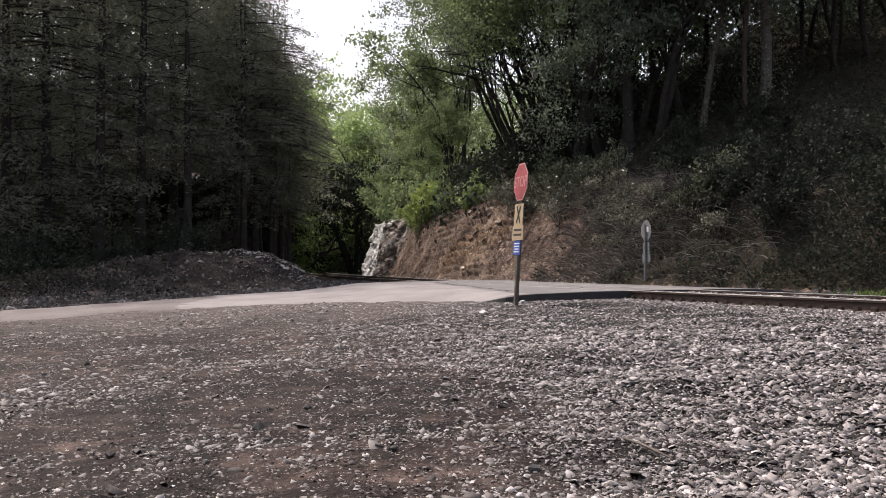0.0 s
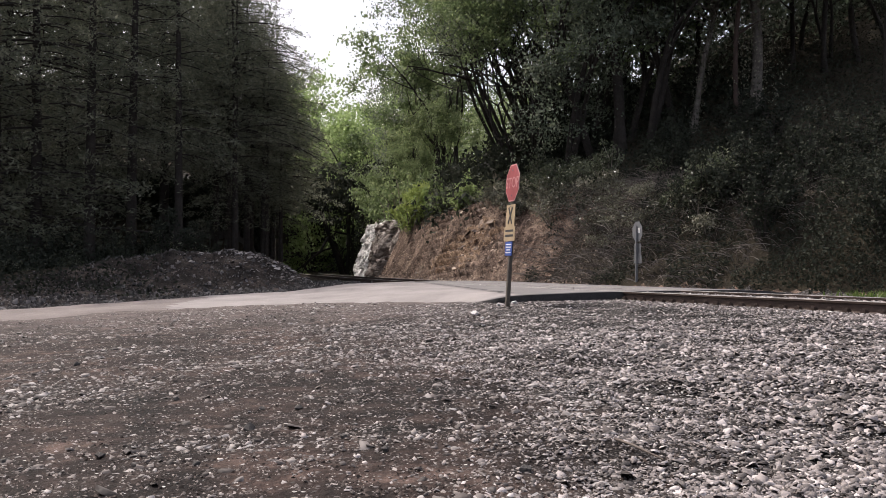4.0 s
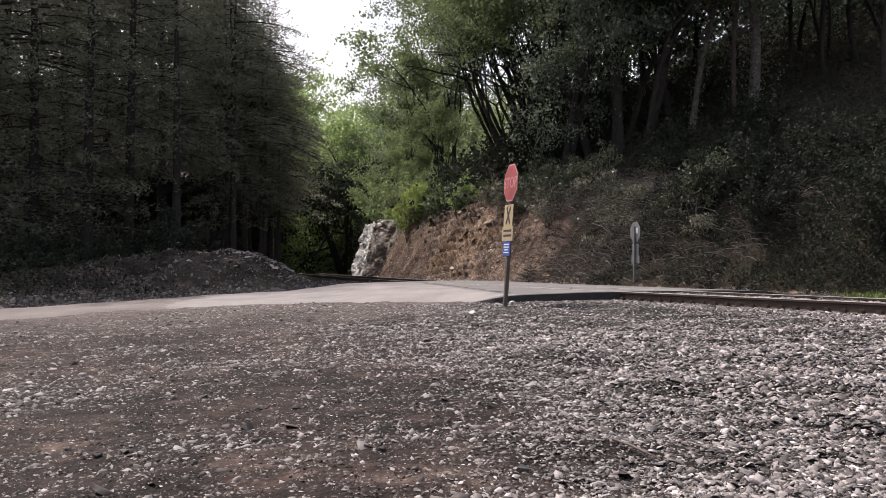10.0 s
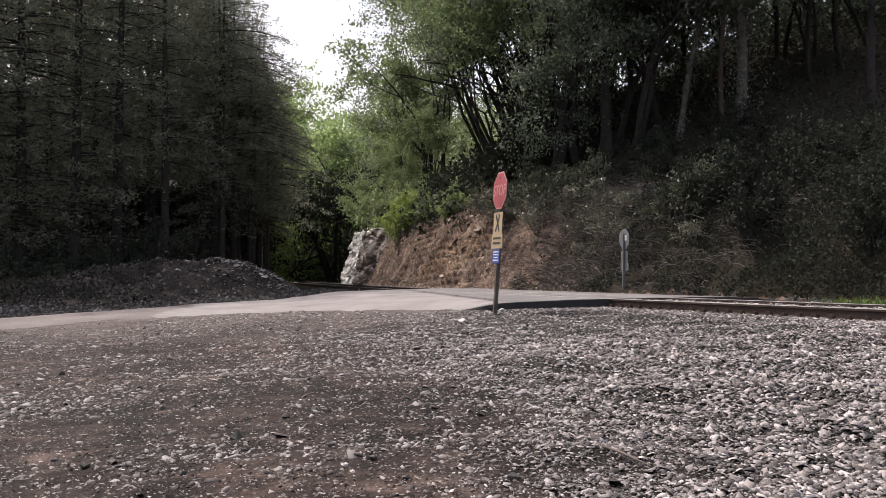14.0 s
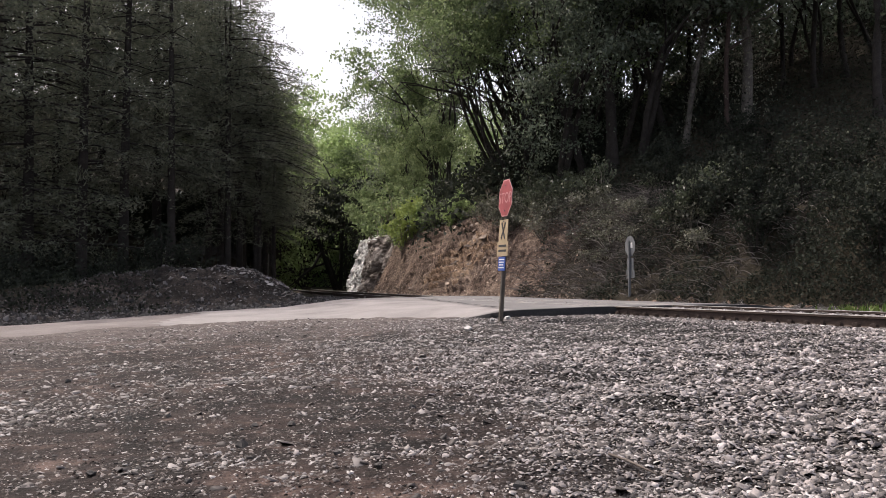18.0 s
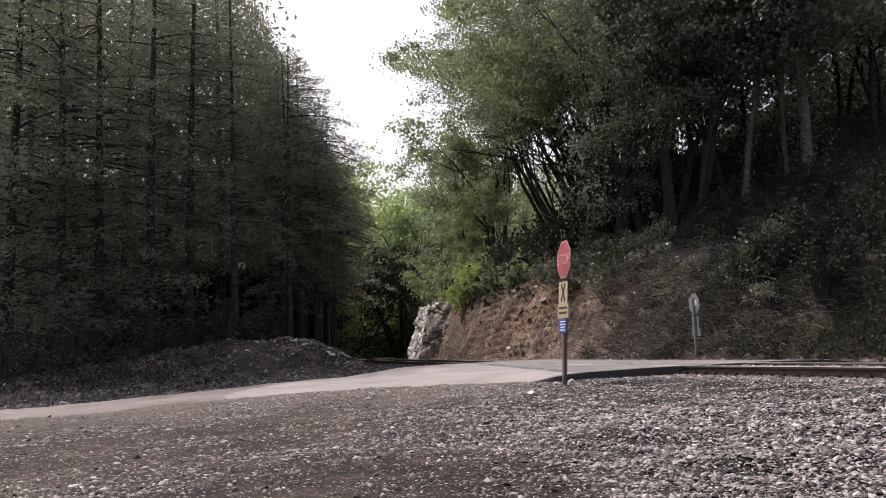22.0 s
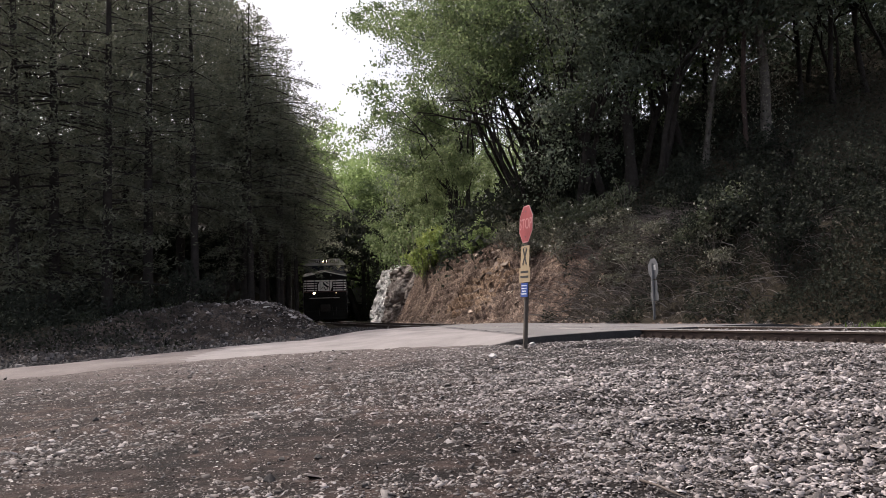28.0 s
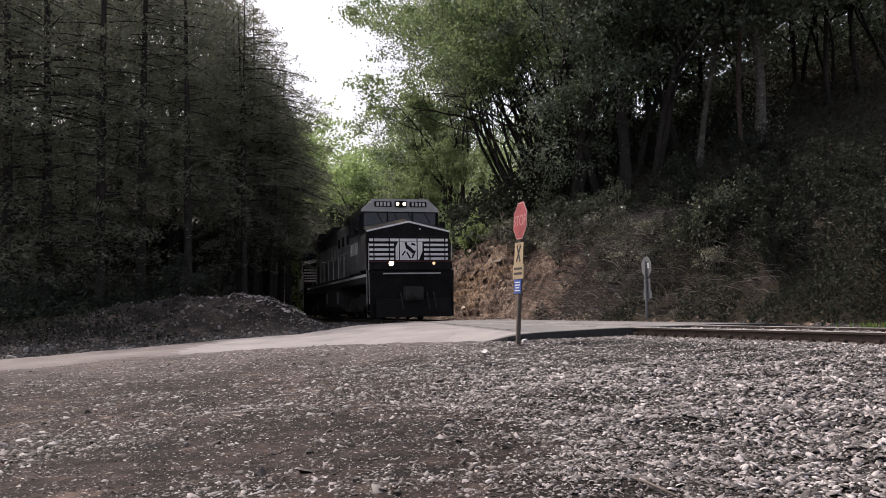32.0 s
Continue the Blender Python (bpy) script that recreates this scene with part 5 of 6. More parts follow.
def rock_mesh(seed, squash=0.6, points=16, soften=0.03):
    """An angular rock: the hull of a few random points."""
    g = np.random.default_rng(seed)
    bm = bmesh.new()
    for _ in range(points):
        p = Vector(g.normal(size=3)).normalized() * g.uniform(0.75, 1.05)
        bm.verts.new((p.x, p.y, p.z * squash))
    out = bmesh.ops.convex_hull(bm, input=bm.verts)
    bmesh.ops.delete(bm, geom=[e for e in out["geom_interior"] if isinstance(e, bmesh.types.BMVert)], context="VERTS")
    if soften:
        bmesh.ops.bevel(bm, geom=list(bm.edges), offset=soften, segments=1, affect="EDGES")
    return bm


def loose_rocks():
    r = np.random.default_rng(8)
    for i, (px, py, w) in enumerate([(460, 758, 34), (482, 723, 18), (545, 722, 22), (155, 645, 18), (86, 706, 16), (262, 708, 15), (330, 706, 18), (1186, 620, 34), (1164, 612, 22),
                                     (757, 690, 20), (625, 772, 20), (945, 833, 36), (198, 806, 24), (366, 820, 22), (30, 815, 38), (1470, 720, 34), (1440, 726, 26), (775, 605, 22), (860, 575, 20), (700, 795, 26)]):
        x, y = ground_at(px, py)
        size = w / 1468 * y / 2
        ob = part("loose_rock", rock_mesh(i + 3), M_DARKSTONE, None)
        ob.matrix_world = pose(x, y, gz(x, y) + size * 0.2, 0, 0, r.uniform(0, 360)) @ Matrix.Diagonal((size, size * 0.8, size, 1))
        tagged(ob, "dark angular rock lying on the gravel", "rock", group="loose rocks")
    for px, py, w in [(855, 556, 20), (925, 537, 16), (868, 562, 10), (897, 540, 12)]:
        x, y = ground_at(px, py)
        size = w / 1468 * y / 2
        ob = part("pale_rock", rock_mesh(int(px)), M_WHITESTONE, None)
        ob.matrix_world = pose(x, y, gz(x, y) + size * 0.25, 0, 0, r.uniform(0, 360)) @ Matrix.Diagonal((size, size * 0.8, size, 1))
        tagged(ob, "pale white stone near the sign post", "rock", group="pale stones")
    (xa, ya), (xb, yb) = ground_at(1103, 786), ground_at(1188, 819)
    w = Wood()
    a, b = Vector((xa, ya, gz(xa, ya) + 0.03)), Vector((xb, yb, gz(xb, yb) + 0.02))
    w.limb([a, a.lerp(b, 0.4) + Vector((0, 0.004, 0.006)), a.lerp(b, 0.75) + Vector((0, -0.004, 0.003)), b], [0.007, 0.006, 0.005, 0.003], 7)
    tagged(w.make("stick", M_STICK, None), "weathered broken stick on the gravel", "stick")


def outcrop():
    """Pale rock face where the bank turns into the cut, and slabs in the bank."""
    r = np.random.default_rng(17)
    p0, _ = on_track(-18, 3.4)
    rock = tagged(empty("rock_outcrop", pose(p0.x, p0.y, 0)), "pale craggy rock face at the mouth of the cut", "rock")
    S, H = np.meshgrid(np.arange(-29, -14.5, 0.07), np.arange(-0.3, 3.6, 0.045))
    A = np.interp(S, TRACK[:, 0], TRACK[:, 3])
    crag = waves(S * 1.6 + 0.5 * H, H * 1.1, 51) + 0.5 * waves(S * 4 + H, H * 2.2, 52)
    step = np.floor(crag * 3.5) / 3.5
    fine = waves(S * 9, H * 5 + 0.8 * S, 53)
    crack = np.clip(0.12 - np.abs(waves(S * 2.6 + 0.9 * H, H * 1.3 - 0.4 * S, 54)), 0, 1) * 2.5
    top = np.interp(S, [-29, -24, -17, -14.5], [3.3, 3.3, 3.0, 1.3]) + 0.35 * waves(S * 2, S * 0, 55)
    lay = np.clip(H - top, 0, 9)
    U = 2.85 + 0.4 * H + 0.9 * smooth(S, -20, -14.5) + 0.5 * step + 0.16 * np.floor(fine * 3) / 3 + 1.6 * crack + 4.0 * lay
    Z = np.minimum(H, top + 0.1 * lay)
    X = np.interp(S, TRACK[:, 0], TRACK[:, 1]) + U * np.cos(A) - p0.x
    Y = np.interp(S, TRACK[:, 0], TRACK[:, 2]) + U * np.sin(A) - p0.y
    ny, nx = S.shape
    i = np.arange(nx * ny).reshape(ny, nx)
    f = np.stack([i[:-1, :-1].ravel(), i[:-1, 1:].ravel(), i[1:, 1:].ravel(), i[1:, :-1].ravel()], 1)
    numpy_mesh("rock_face", np.stack([X.ravel(), Y.ravel(), Z.ravel()], 1), f, M_SUNLIT_ROCK, rock)
    face = rock.children[-1].data
    face.materials.append(M_ROCK)
    # the sunward end takes the whitened rock in place of sunlight
    white = (S + 0.8 * H * 0.6 + 0.9 * crag)[:-1, :-1].ravel() < -20.6
    face.polygons.foreach_set("material_index", np.where(white, 0, 1).astype(np.int32))
    for i in range(46):
        s = -21 + 8 * r.random()
        h = r.random() ** 1.5
        size = r.uniform(0.15, 0.5)
        p, a = on_track(s, 2.6 + 0.9 * h + 0.9 * float(smooth(np.array(s), -20, -14)) + r.uniform(0.0, 0.3))
        ob = part("boulder", rock_mesh(60 + i, 0.5, 12, 0.0), M_ROCK, rock)
        ob.matrix_world = pose(p.x, p.y, -0.2 + 2.4 * h * float(np.interp(s, [-17, -12], [1, 0.5])), r.uniform(-25, 25), 20 + r.uniform(-20, 20), math.degrees(a) + 90 + r.uniform(-25, 25)) @ Matrix.Diagonal((size * 1.5, size, size * 0.8, 1))
    # bedded slabs, dipping towards the cut
    for i in range(70):
        s, h = -15 + 16 * r.random(), r.uniform(0.03, 0.95)
        if r.random() < 0.45:
            s, h = -3.5 + r.normal() * 2.2, 0.5 + r.normal() * 0.15
        foot = float(foot_of_bank(s))
        p, a = on_track(s, foot + 2.3 * max(0.05, h))
        size = (0.04 if abs(s + 3.5) > 3 else 0.1) + 0.16 * r.random() ** 1.8
        ob = part("bank_slab", rock_mesh(460 + i, 0.2, 13, 0.0), M_BANKSTONE, None)
        ob.matrix_world = pose(p.x, p.y, gz(p.x, p.y) + 0.05, r.uniform(-60, -25), r.uniform(-18, 18), math.degrees(a) + 90 + r.uniform(-20, 20)) @ Matrix.Diagonal((size * 1.8, size * 1.1, size, 1))
        tagged(ob, "rust-brown slab jutting from the bank", "rock", group="slabs in the bank")


loose_rocks()
outcrop()


# ---- signs at the crossing ----
M_RED = plain("faded_red_sheeting", (0.33, 0.075, 0.08), 0.5, wear=0.25)
M_PINK = plain("faded_letter_white", (0.52, 0.26, 0.25), 0.5)
M_WHITE = plain("white_sheeting", (0.75, 0.73, 0.7), 0.5)
M_YELLOW = plain("faded_yellow_sheeting", (0.37, 0.285, 0.17), 0.65)
M_BLUE = plain("blue_sheeting", (0.035, 0.085, 0.33), 0.45)
M_BLACKINK = plain("black_ink", (0.03, 0.028, 0.028), 0.6)
M_POST = surface("weathered_post", [(0.05, 0.042, 0.035), (0.10, 0.085, 0.07), (0.15, 0.13, 0.11)], 3, 30, 0.8, bump=0.3)
M_GALV = surface("galvanised_steel", [(0.12, 0.125, 0.13), (0.18, 0.185, 0.19), (0.25, 0.255, 0.26)], 3, 20, 0.6, 0.3, bump=0.05)


def octagon(r):
    return [(r / math.cos(math.pi / 8) * math.cos(math.pi / 8 + i * math.pi / 4), r / math.cos(math.pi / 8) * math.sin(math.pi / 8 + i * math.pi / 4)) for i in range(8)]


def lettering(text, size, material, parent, at, name="lettering"):
    cu = bpy.data.curves.new("t", "FONT")
    cu.body, cu.size, cu.align_x, cu.align_y, cu.extrude, cu.offset = text, size, "CENTER", "CENTER", 0.001, size * 0.004
    tmp = new("t", cu)
    me = bpy.data.meshes.new_from_object(tmp.evaluated_get(bpy.context.evaluated_depsgraph_get()))
    bpy.data.objects.remove(tmp)
    me.materials.append(material)
    # text lies in xy: stand it up in xz, facing -y
    me.transform(Matrix.Translation(at) @ Matrix.Rotation(radians(90), 4, "X"))
    ob = new(name, me)
    ob.parent = parent
    return ob


def stop_sign(front=True):
    """Local frame: the sign faces -y."""
    s = empty("stop_sign")
    post = part("post", box_bm(0.075, 0.06, 2.75, (0, 0.045, 0.775), 0.008), M_POST if front else M_GALV, s)
    plate = [(a, b + 1.99) for a, b in octagon(0.305)]
    part("back_plate", prism_bm(plate, "y", 0.006, 0.012), M_GALV, s, "grey metal back of the octagon")
    if front:
        part("border", prism_bm(plate, "y", 0.002, 0.006), M_PINK, s, "faded octagonal border")
        part("face", prism_bm([(a, b + 1.99) for a, b in octagon(0.285)], "y", -0.001, 0.003), M_RED, s, "faded red octagonal face")
        lettering("STOP", 0.25, M_PINK, s, (0, -0.003, 1.985))
    board = part("warning_board", box_bm(0.40, 0.008, 0.36, (0, 0.004, 1.45), 0.002), M_YELLOW if front else M_GALV, s, "faded yellow board with a black cross" if front else "")
    low = part("lower_board", box_bm(0.50, 0.008, 0.24, (0, 0.003, 1.15), 0.002), M_YELLOW if front else M_GALV, s)
    if front:
        bx = bmesh.new()
        for sg in (-1, 1):
            box_bm(0.045, 0.004, 0.32, (0, -0.003, 1.45), 0, bx, Matrix.Rotation(sg * radians(33), 4, "Y"))
        part("cross", bx, M_BLACKINK, s, "black diagonal cross")
        for z in (1.20, 1.12):
            part("line_of_print", box_bm(0.36, 0.004, 0.035, (0, -0.003, z)), M_BLACKINK, s)
        part("notice", box_bm(0.32, 0.008, 0.23, (0, 0.004, 0.905), 0.002), M_BLUE, s, "blue emergency notice")
        for z in (0.975, 0.93, 0.885, 0.84):
            part("line_of_print", box_bm(0.24 if z != 0.885 else 0.18, 0.004, 0.018, (0, -0.002, z)), M_WHITE, s)
        for z in (1.78, 2.2, 1.6):
            part("bolt", rod_bm((0, 0.0, z), (0, -0.012, z), 0.012, sides=6), M_GALV, s)
    else:
        part("sticker", box_bm(0.12, 0.004, 0.16, (-0.1, 0.015, 2.02)), M_WHITE, s, "small white sticker")
    return s


a = stop_sign(True)
a.matrix_world = pose(1.15, 13.6, gz(1.15, 13.6) + 0.05) @ pose(0, 0, 0, 0, 3.6, 0) @ pose(0, 0, 0, 0, 0, -75)
tagged(a, "weathered red stop sign with yellow and blue boards, leaning", "stop sign")
b = stop_sign(False)
b.matrix_world = pose(6.13, 25.0, gz(6.13, 25.0) - 0.5) @ pose(0, 0, 0, 0, 0, 104)
tagged(b, "grey back of a stop sign on steel post", "stop sign")


# ---- the train ----
M_LOCO = surface("black_engine_paint", [(0.003, 0.003, 0.0034), (0.006, 0.0058, 0.0058), (0.02, 0.019, 0.018)], 1.5, 12, 0.35, bump=0.05, spec=0.1)
# Lit copy of the black paint: dust plus glancing sun in its grey.
M_SUNLIT_DUST = surface("sunlit_dusty_paint", [(0.03, 0.0292, 0.0288), (0.1, 0.096, 0.094), (0.21, 0.2, 0.195)], 1.2, 14, 0.35, bump=0.05, spec=0.5, span=0.12)
M_LOCOW = surface("white_engine_paint", [(0.62, 0.6, 0.58), (0.78, 0.76, 0.73), (0.85, 0.83, 0.81)], 1.5, 12, 0.5, bump=0.05)
M_UNDER = surface("grimy_underframe", [(0.012, 0.011, 0.01), (0.025, 0.022, 0.02), (0.05, 0.042, 0.036)], 2, 15, 0.8, bump=0.3)
M_GLASS = plain("dark_cab_glass", (0.022, 0.026, 0.04), 0.04)
M_LAMP = plain("lit_lamp", (1.0, 0.72, 0.42), 0.3, glow=9.0)
M_LAMPDIM = plain("dim_lamp", (1.0, 0.6, 0.3), 0.3, glow=1.0)
M_LETTER = plain("dulled_white_lettering", (0.4, 0.385, 0.37), 0.6)
M_BROW = plain("dusty_grey_paint", (0.34, 0.33, 0.32), 0.5)
M_BOARD = plain("lit_number_board", (0.5, 0.48, 0.45), 0.5)
M_PILOT = surface("matt_black_steel", [(0.004, 0.004, 0.004), (0.008, 0.008, 0.008), (0.016, 0.015, 0.014)], 1.5, 12, 0.8, bump=0.1, spec=0.1)
M_REDEDGE = plain("dull_red_edge", (0.09, 0.02, 0.018), 0.6)


def locomotive():
    """Local frame: forward +x, left +y, rail top z = 0, origin between the trucks."""
    t = empty("locomotive")
    F = 10.4
    # underframe and platform
    part("underframe", box_bm(20.6, 2.9, 0.30, (-0.1, 0, 1.52), 0.03), M_UNDER, t)
    for y in (-1.53, 1.53):
        part("sill_stripe", box_bm(20.0, 0.03, 0.10, (-0.1, y * 0.955, 1.66), 0.005), M_LOCOW, t, "white stripe along the sill")
        part("walkway", box_bm(16.0, 0.55, 0.06, (-1.6, y * 0.85, 1.74), 0.01), M_UNDER, t)
    part("anticlimber", box_bm(0.45, 2.95, 0.3, (F - 0.1, 0, 1.93), 0.04), M_LOCO, t)
    part("ledge_edge", box_bm(0.46, 2.96, 0.03, (F - 0.1, 0, 2.1), 0.005), M_REDEDGE, t, "dull red edge of the front ledge")
    part("pilot", prism_bm([(-1.5, 0.14), (1.5, 0.14), (1.5, 0.75), (1.53, 1.8), (-1.53, 1.8), (-1.5, 0.75)], "x", F - 0.12, F + 0.06), M_PILOT, t)
    part("plow", prism_bm([(F - 0.1, 0.12), (F + 0.38, 0.14), (F + 0.2, 0.75), (F - 0.1, 0.8)], "y", -1.35, 1.35), M_PILOT, t)
    part("coupler_pocket", box_bm(0.3, 0.7, 0.5, (F + 0.15, 0, 0.95), 0.04), M_UNDER, t)
    cp = box_bm(0.55, 0.2, 0.24, (F + 0.5, 0, 0.9), 0.05)
    box_bm(0.2, 0.32, 0.3, (F + 0.75, 0.03, 0.9), 0.06, cp)
    part("coupler", cp, M_UNDER, t)
    for y in (-0.45, 0.5, 0.75):
        part("air_hose", rod_bm((F + 0.1, y, 1.0), (F + 0.28, y + 0.05, 0.4), 0.03), M_UNDER, t)
    part("uncoupling_lever", rod_bm((F + 0.22, -1.1, 1.66), (F + 0.22, 1.0, 1.66), 0.024), M_LETTER, t, "white front lever")
    for y in (-1.42, 1.42):
        for z in (0.35, 0.75, 1.15, 1.5):
            part("step", box_bm(0.4, 0.3, 0.04, (F - 0.35, y * 0.95, z), 0.005), M_UNDER, t)
        part("step_side", box_bm(0.04, 0.34, 1.5, (F - 0.56, y * 0.95, 0.95)), M_LOCO, t)
    # nose
    nose = bmesh.new()
    W, N0 = 1.54, F - 0.42
    ring0 = [(N0, -W, 1.8), (N0, W, 1.8), (N0 - 0.02, W, 3.22), (N0 - 0.06, 0, 3.56), (N0 - 0.02, -W, 3.22)]
    ring1 = [(N0 - 0.6, -W, 1.8), (N0 - 0.6, W, 1.8), (N0 - 0.6, W, 3.42), (N0 - 0.6, 0, 3.74), (N0 - 0.6, -W, 3.42)]
    ring2 = [(N0 - 1.45, -W, 1.8), (N0 - 1.45, W, 1.8), (N0 - 1.45, W, 3.5), (N0 - 1.45, 0, 3.78), (N0 - 1.45, -W, 3.5)]
    r0, r1, r2 = ([nose.verts.new(p) for p in ring] for ring in (ring0, ring1, ring2))
    for a, b in ((r0, r1), (r1, r2)):
        for i in range(5):
            j = (i + 1) % 5
            nose.faces.new((a[i], a[j], b[j], b[i]))
    nose.faces.new(r0[::-1])
    nose.faces.new(r2)
    bmesh.ops.recalc_face_normals(nose, faces=nose.faces)
    bmesh.ops.bevel(nose, geom=[e for e in nose.edges if len(e.link_faces) == 2 and e.calc_face_angle() > 0.1], offset=0.04, segments=2, affect="EDGES")
    part("nose", nose, M_LOCO, t)
    # white bands and shield on the nose
    part("nose_band", box_bm(0.012, 2.92, 0.1, (N0 + 0.006, 0, 2.9)), M_LOCOW, t, "white band across the nose")
    for z in (2.72, 2.55, 2.38, 2.22):
        for y0, y1 in ((-1.46, -0.56), (0.56, 1.46)):
            part("nose_band", box_bm(0.012, y1 - y0, 0.085, (N0 + 0.006, (y0 + y1) / 2, z)), M_LOCOW, t, "white band on the nose")
    part("nose_panel", prism_bm([(-0.5, 2.17), (0.36, 2.17), (0.5, 2.5), (0.5, 2.84), (-0.4, 2.84), (-0.5, 2.62)], "x", N0, N0 + 0.014), M_LOCOW, t, "white panel on the nose")
    # white strips stand in for the sun's glint on the nose crest
    for sg in (-1, 1):
        stripe = prism_bm([(sg * 1.54, 3.19), (sg * 1.54, 3.25), (0, 3.6), (0, 3.54)], "x", N0 - 0.03, N0 + 0.01)
        part("nose_crest_stripe", stripe, M_LOCOW, t, "sun glint painted along the crest of the nose")
    logo = bmesh.new()
    for (y, z, h, w, tilt) in ((0.04, 2.56, 0.34, 0.12, 48), (-0.10, 2.7, 0.24, 0.08, 15), (0.17, 2.38, 0.3, 0.055, -25), (-0.02, 2.34, 0.26, 0.05, 30), (0.16, 2.74, 0.16, 0.07, 70), (-0.2, 2.42, 0.2, 0.05, -40)):
        box_bm(0.01, w, h, (N0 + 0.019, y, z), 0, logo, Matrix.Rotation(radians(tilt), 4, "X"))
    part("emblem", logo, M_LOCO, t, "black emblem of slanting bars")
    part("nose_door_edge", box_bm(0.02, 0.035, 1.15, (N0 + 0.014, 0.3, 2.72)), M_LOCO, t, "black edge of the nose door")
    part("door_light", rod_bm((N0 - 0.1, 0.42, 3.3), (N0 + 0.03, 0.42, 3.3), 0.035, sides=10), M_LETTER, t)
    part("nose_door_edge", box_bm(0.012, 0.03, 0.85, (N0 + 0.014, -0.36, 2.53)), M_LOCO, t)
    for y in (-0.75, 0.75):
        hd = bmesh.new()
        for k in range(2):
            rod_bm((N0 + 0.12, y * (1.0 + 0.75 * k), 2.1), (N0 + 0.12, y * (1.0 + 0.75 * k), 3.0), 0.02, bm=hd)
        rod_bm((N0 + 0.12, y * 1.0, 3.0), (N0 + 0.12, y * 1.75, 3.0), 0.02, bm=hd)
        part("front_handrail", hd, M_LOCO, t)
    for y in (-0.78, 0.78):
        part("ditch_light_housing", box_bm(0.16, 0.26, 0.24, (F + 0.03, y, 2.02), 0.03), M_LOCO, t)
        part("ditch_light", rod_bm((F + 0.11, y, 2.02), (F + 0.14, y, 2.02), 0.085 if y < 0 else 0.055, sides=16), M_LAMP if y < 0 else M_LAMPDIM, t, "glowing ditch light" if y < 0 else "dimmed amber ditch light")
    # cab
    C0, C1 = N0 - 1.45, N0 - 4.1
    cab_out = [(-1.52, 1.75), (1.52, 1.75), (1.52, 3.98), (1.38, 4.32), (0.9, 4.55), (-0.9, 4.55), (-1.38, 4.32), (-1.52, 3.98)]
    part("cab", prism_bm(cab_out, "x", C1, C0), M_LOCO, t)
    brow = [(-1.5, 4.08), (1.5, 4.08), (1.46, 4.2), (1.05, 4.56), (-1.05, 4.56), (-1.46, 4.2)]
    part("cab_brow", prism_bm(brow, "x", C0, C0 + 0.16), M_BROW, t, "grey brow over the windscreen")
    for y, w in ((-0.95, 0.88), (0.0, 0.92), (0.95, 0.88)):
        part("windscreen", box_bm(0.03, w, 0.5, (C0 + 0.012, y, 3.8), 0.01), M_GLASS, t, "dark windscreen")
    for y in (-1.47, -0.48, 0.48, 1.47):
        part("windscreen_post", box_bm(0.05, 0.06, 0.56, (C0 + 0.02, y, 3.8), 0.01), M_LOCO, t)
    for k, y in enumerate((-0.9, -0.25, 0.3, 0.95)):
        part("wiper", rod_bm((C0 + 0.045, y, 4.06), (C0 + 0.05, y + 0.22, 3.68), 0.012, sides=5), M_PILOT, t)
    for y in (-0.68, 0.68):
        nb = part("number_board", box_bm(0.05, 0.66, 0.2, (C0 + 0.17, y, 4.36), 0.01), M_LOCO, t, "black number board with pale bars")
        for k in range(4):
            part("bar", box_bm(0.01, 0.085, 0.14, (C0 + 0.2, y - 0.21 + 0.14 * k, 4.36)), M_BOARD, nb)
    part("headlight_housing", box_bm(0.14, 0.46, 0.24, (C0 + 0.17, 0, 4.37), 0.03), M_LOCO, t)
    for y in (-0.13, 0.13):
        part("headlight", rod_bm((C0 + 0.23, y, 4.37), (C0 + 0.25, y, 4.37), 0.06, sides=16), M_LAMP, t, "glowing headlight")
    for y in (-1.53, 1.53):
        for x, w in ((C0 - 0.65, 0.8), (C0 - 1.75, 0.8)):
            part("side_window", box_bm(w, 0.03, 0.62, (x, y, 3.62), 0.01), M_GLASS, t, "dark cab side window")
        for k in range(4):
            part("cab_number_bar", box_bm(0.3, 0.016, 0.45, (C0 - 0.7 - k * 0.45, y * 1.012, 2.75)), M_LETTER, t, "pale bar on the cab side")
        part("mirror", box_bm(0.06, 0.25, 0.3, (C0 - 0.1, y * 1.1, 3.6), 0.02), M_LOCO, t)
    # long hood
    part("hood", prism_bm([(-1.0, 1.75), (1.0, 1.75), (1.0, 4.1), (0.75, 4.4), (-0.75, 4.4), (-1.0, 4.1)], "x", -9.9, C1), M_LOCO, t)
    # flanks use the greyed paint, which holds the sun's sheen in its colour
    part("inverter_cabinet", box_bm(3.7, 2.9, 2.15, (C1 - 1.86, 0, 2.84), 0.05), M_SUNLIT_DUST, t, "full-width black cabinet behind the cab, paled for dust and sun")
    for y in (-1.46, 1.46):
        part("cab_side", box_bm(2.6, 0.03, 1.45, ((C0 + C1) / 2, y * 1.045, 2.52), 0.01), M_SUNLIT_DUST, t, "cab side paled for dust and glancing sun")
        part("nose_side", box_bm(1.2, 0.03, 1.3, (N0 - 0.75, y * 1.062, 2.5), 0.01), M_SUNLIT_DUST, t, "nose side paled for dust and glancing sun")
        for k in range(3):
            part("cabinet_door", box_bm(1.05, 0.03, 1.75, (C1 - 0.65 - 1.2 * k, y, 2.78), 0.012), M_SUNLIT_DUST, t)
            part("door_louvre", box_bm(0.5, 0.035, 0.4, (C1 - 0.65 - 1.2 * k, y * 1.01, 3.3), 0.01), M_PILOT, t)
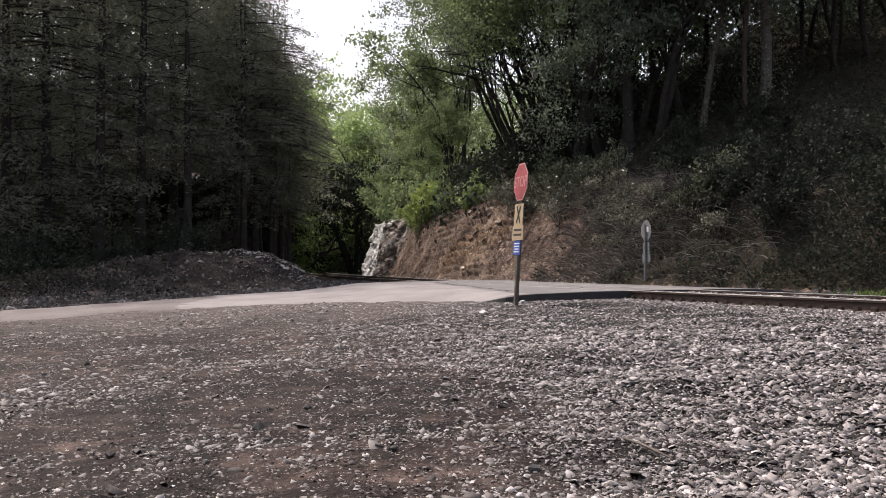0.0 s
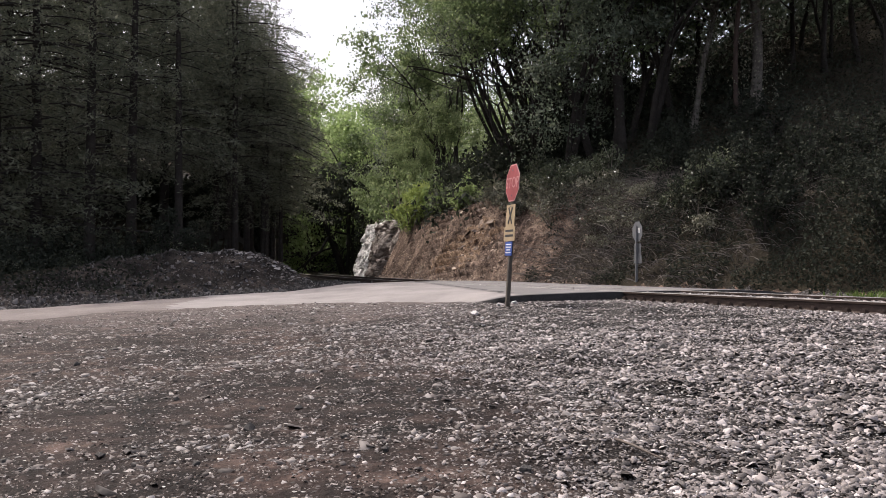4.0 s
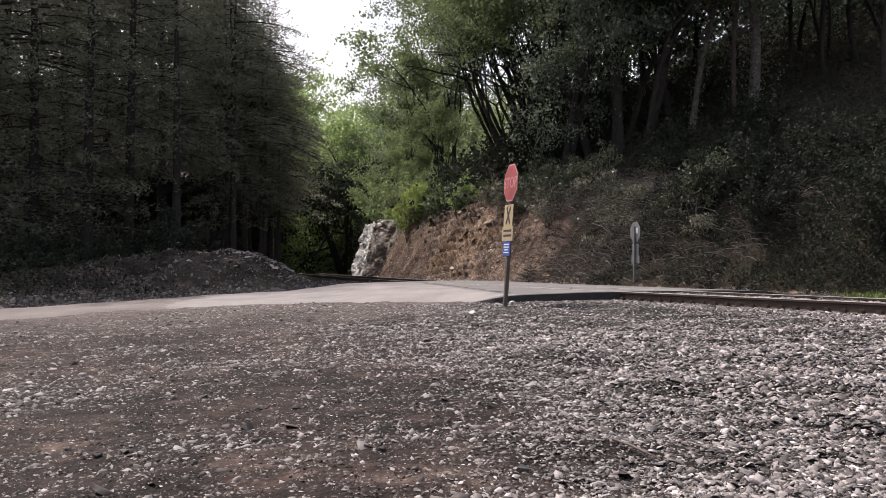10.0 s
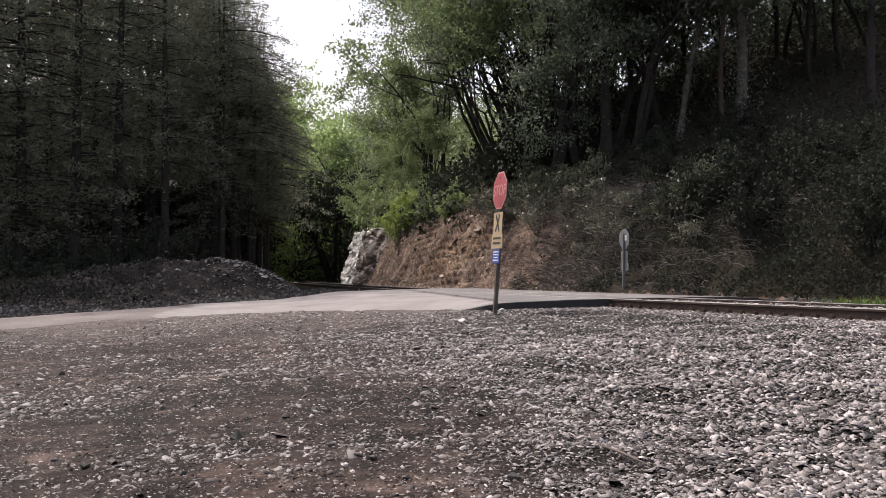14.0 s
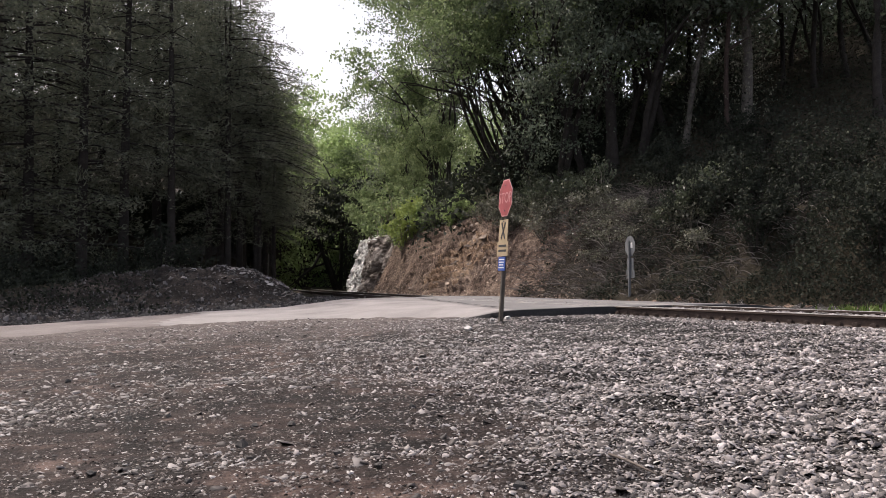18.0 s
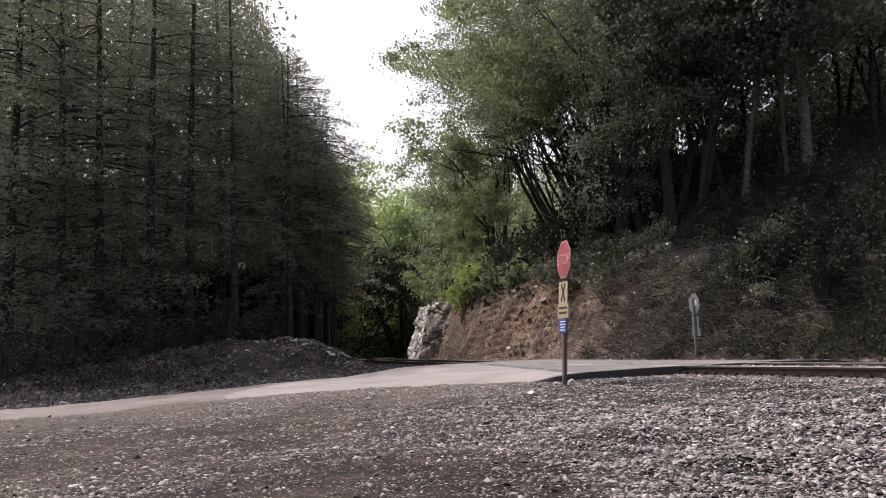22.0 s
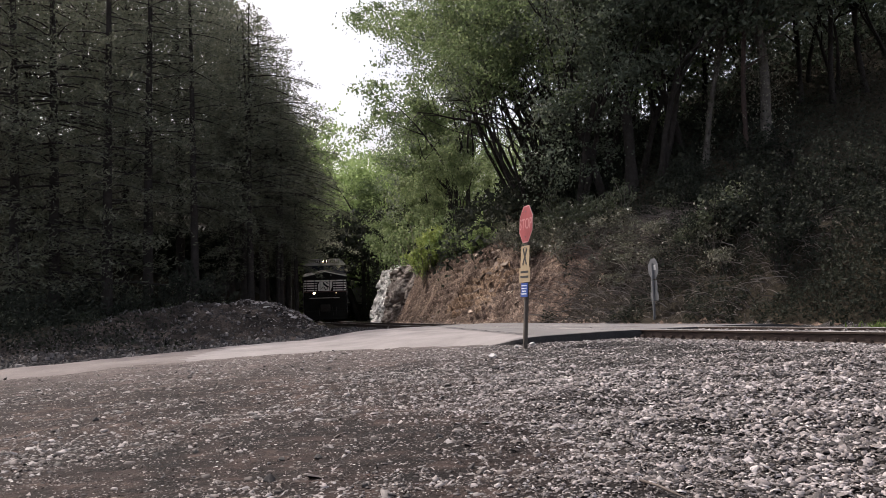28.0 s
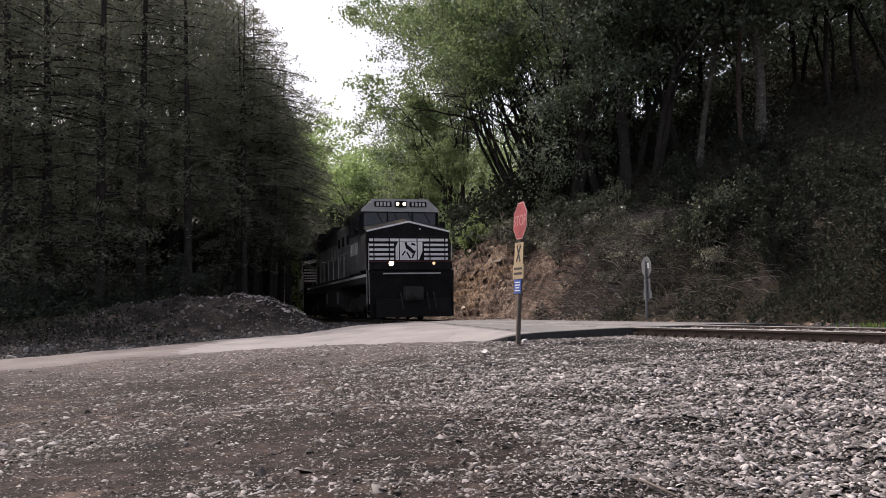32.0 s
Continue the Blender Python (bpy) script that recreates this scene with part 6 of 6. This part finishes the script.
            part("door_latch", box_bm(0.05, 0.04, 0.16, (C1 - 0.25 - 1.2 * k, y * 1.012, 2.6), 0.01), M_LETTER, t)
    for i in range(13):
        x = C1 - 0.6 - i * 1.02
        for y in (-1.01, 1.01):
            part("hood_door", box_bm(0.9, 0.03, 1.7, (x, y, 2.75), 0.01), M_SUNLIT_DUST, t)
    for y in (-1.04, 1.04):
        for k in range(5):
            part("lettering_bar", box_bm(0.55, 0.012, 0.6, (C1 - 4.6 - k * 1.0, y, 3.1)), M_LETTER, t, "white lettering bar on the hood")
    part("radiator_wing", prism_bm([(-1.45, 3.7), (1.45, 3.7), (1.5, 4.1), (1.35, 4.5), (-1.35, 4.5), (-1.5, 4.1)], "x", -9.6, -5.2), M_LOCO, t)
    part("air_intake", box_bm(3.2, 2.3, 0.8, (C1 - 1.8, 0, 4.05), 0.06), M_LOCO, t)
    part("exhaust_stack", box_bm(0.8, 0.5, 0.25, (-0.6, 0, 4.5), 0.04), M_UNDER, t)
    part("dynamic_brake", box_bm(2.0, 2.2, 0.35, (-3.2, 0, 4.38), 0.05), M_LOCO, t)
    for x in (C1 - 0.4, C1 - 0.7):
        part("horn", rod_bm((x, 0.4, 4.62), (x + 0.35, 0.4, 4.62), 0.03, 0.09), M_UNDER, t)
    # hand rails along the walkways
    for y in (-1.5, 1.5):
        rail = rod_bm((C1, y, 2.75), (-9.8, y, 2.75), 0.02, sides=6)
        part("handrail", rail, M_LETTER, t, "pale handrail")
        for i in range(9):
            x = C1 - i * 1.62
            part("stanchion", rod_bm((x, y, 1.7), (x, y, 2.75), 0.016, sides=6), M_LETTER, t)
        for x in (F - 0.15, F - 0.6):
            part("grab_iron", rod_bm((x, y * 1.02, 0.6), (x, y * 1.02, 2.75), 0.016, sides=6), M_LETTER, t, "pale grab iron")
    # tank and trucks
    part("fuel_tank", prism_bm([(-1.4, 0.55), (-1.1, 0.3), (1.1, 0.3), (1.4, 0.55), (1.4, 1.35), (-1.4, 1.35)], "x", -2.6, 2.6), M_UNDER, t)
    for y in (-1.42, 1.42):
        for x in (-1.8, 1.8):
            part("tank_patch", box_bm(0.5, 0.02, 0.5, (x, y, 0.95)), M_GALV, t, "pale plate on the tank")
    for c in (-6.6, 6.6):
        for y in (-1.05, 1.05):
            part("truck_frame", prism_bm([(c - 2.6, 0.5), (c + 2.6, 0.5), (c + 2.5, 0.95), (c + 1.2, 0.8), (c, 1.05), (c - 1.2, 0.8), (c - 2.5, 0.95)], "y", y - 0.12, y + 0.12), M_UNDER, t)
            for dx in (-2.0, 0.0, 2.0):
                part("wheel", rod_bm((c + dx, y * 0.68 - 0.065, 0.51), (c + dx, y * 0.68 + 0.065, 0.51), 0.5, sides=24), M_UNDER, t)
                part("axle_box", box_bm(0.34, 0.2, 0.34, (c + dx, y * 1.15, 0.52), 0.04), M_UNDER, t)
    return t


engine = locomotive()
tagged(engine, "black freight locomotive with white nose bands and lit headlights", "locomotive")
second = copy_thing(engine, Matrix.Identity(4))
for lamp in second.children:
    if lamp.name.split(".")[0] in ("headlight", "ditch_light"):
        lamp.data = lamp.data.copy()
        lamp.data.materials[0] = M_GLASS
        lamp["label"] = "unlit lamp"
tagged(second, "second black freight locomotive coupled behind the first", "locomotive")


# ---- the train runs ----
def rolled(s):
    """Pose of an engine whose coupler face stands at s."""
    c = s - 11.2
    a, _ = on_track(c + 6.6)
    b, _ = on_track(c - 6.6)
    d = a - b
    return pose(*((a + b) / 2), 0, 0, math.degrees(math.atan2(d.y, d.x)))


def motions():
    where = [(0, -268), (22, -80.5), (25, -54.8), (28, -29.4), (29, -22.6), (30, -15.2), (32, 0.9)]
    rows, rows2 = [], []
    for i in range(65):
        t = i * 0.5
        s = float(np.interp(t, [w[0] for w in where], [w[1] for w in where]))
        rows.append((t, rolled(s + 1.35)))
        rows2.append((t, rolled(s - 21.0)))
    walk(engine, rows)
    walk(second, rows2)


motions()
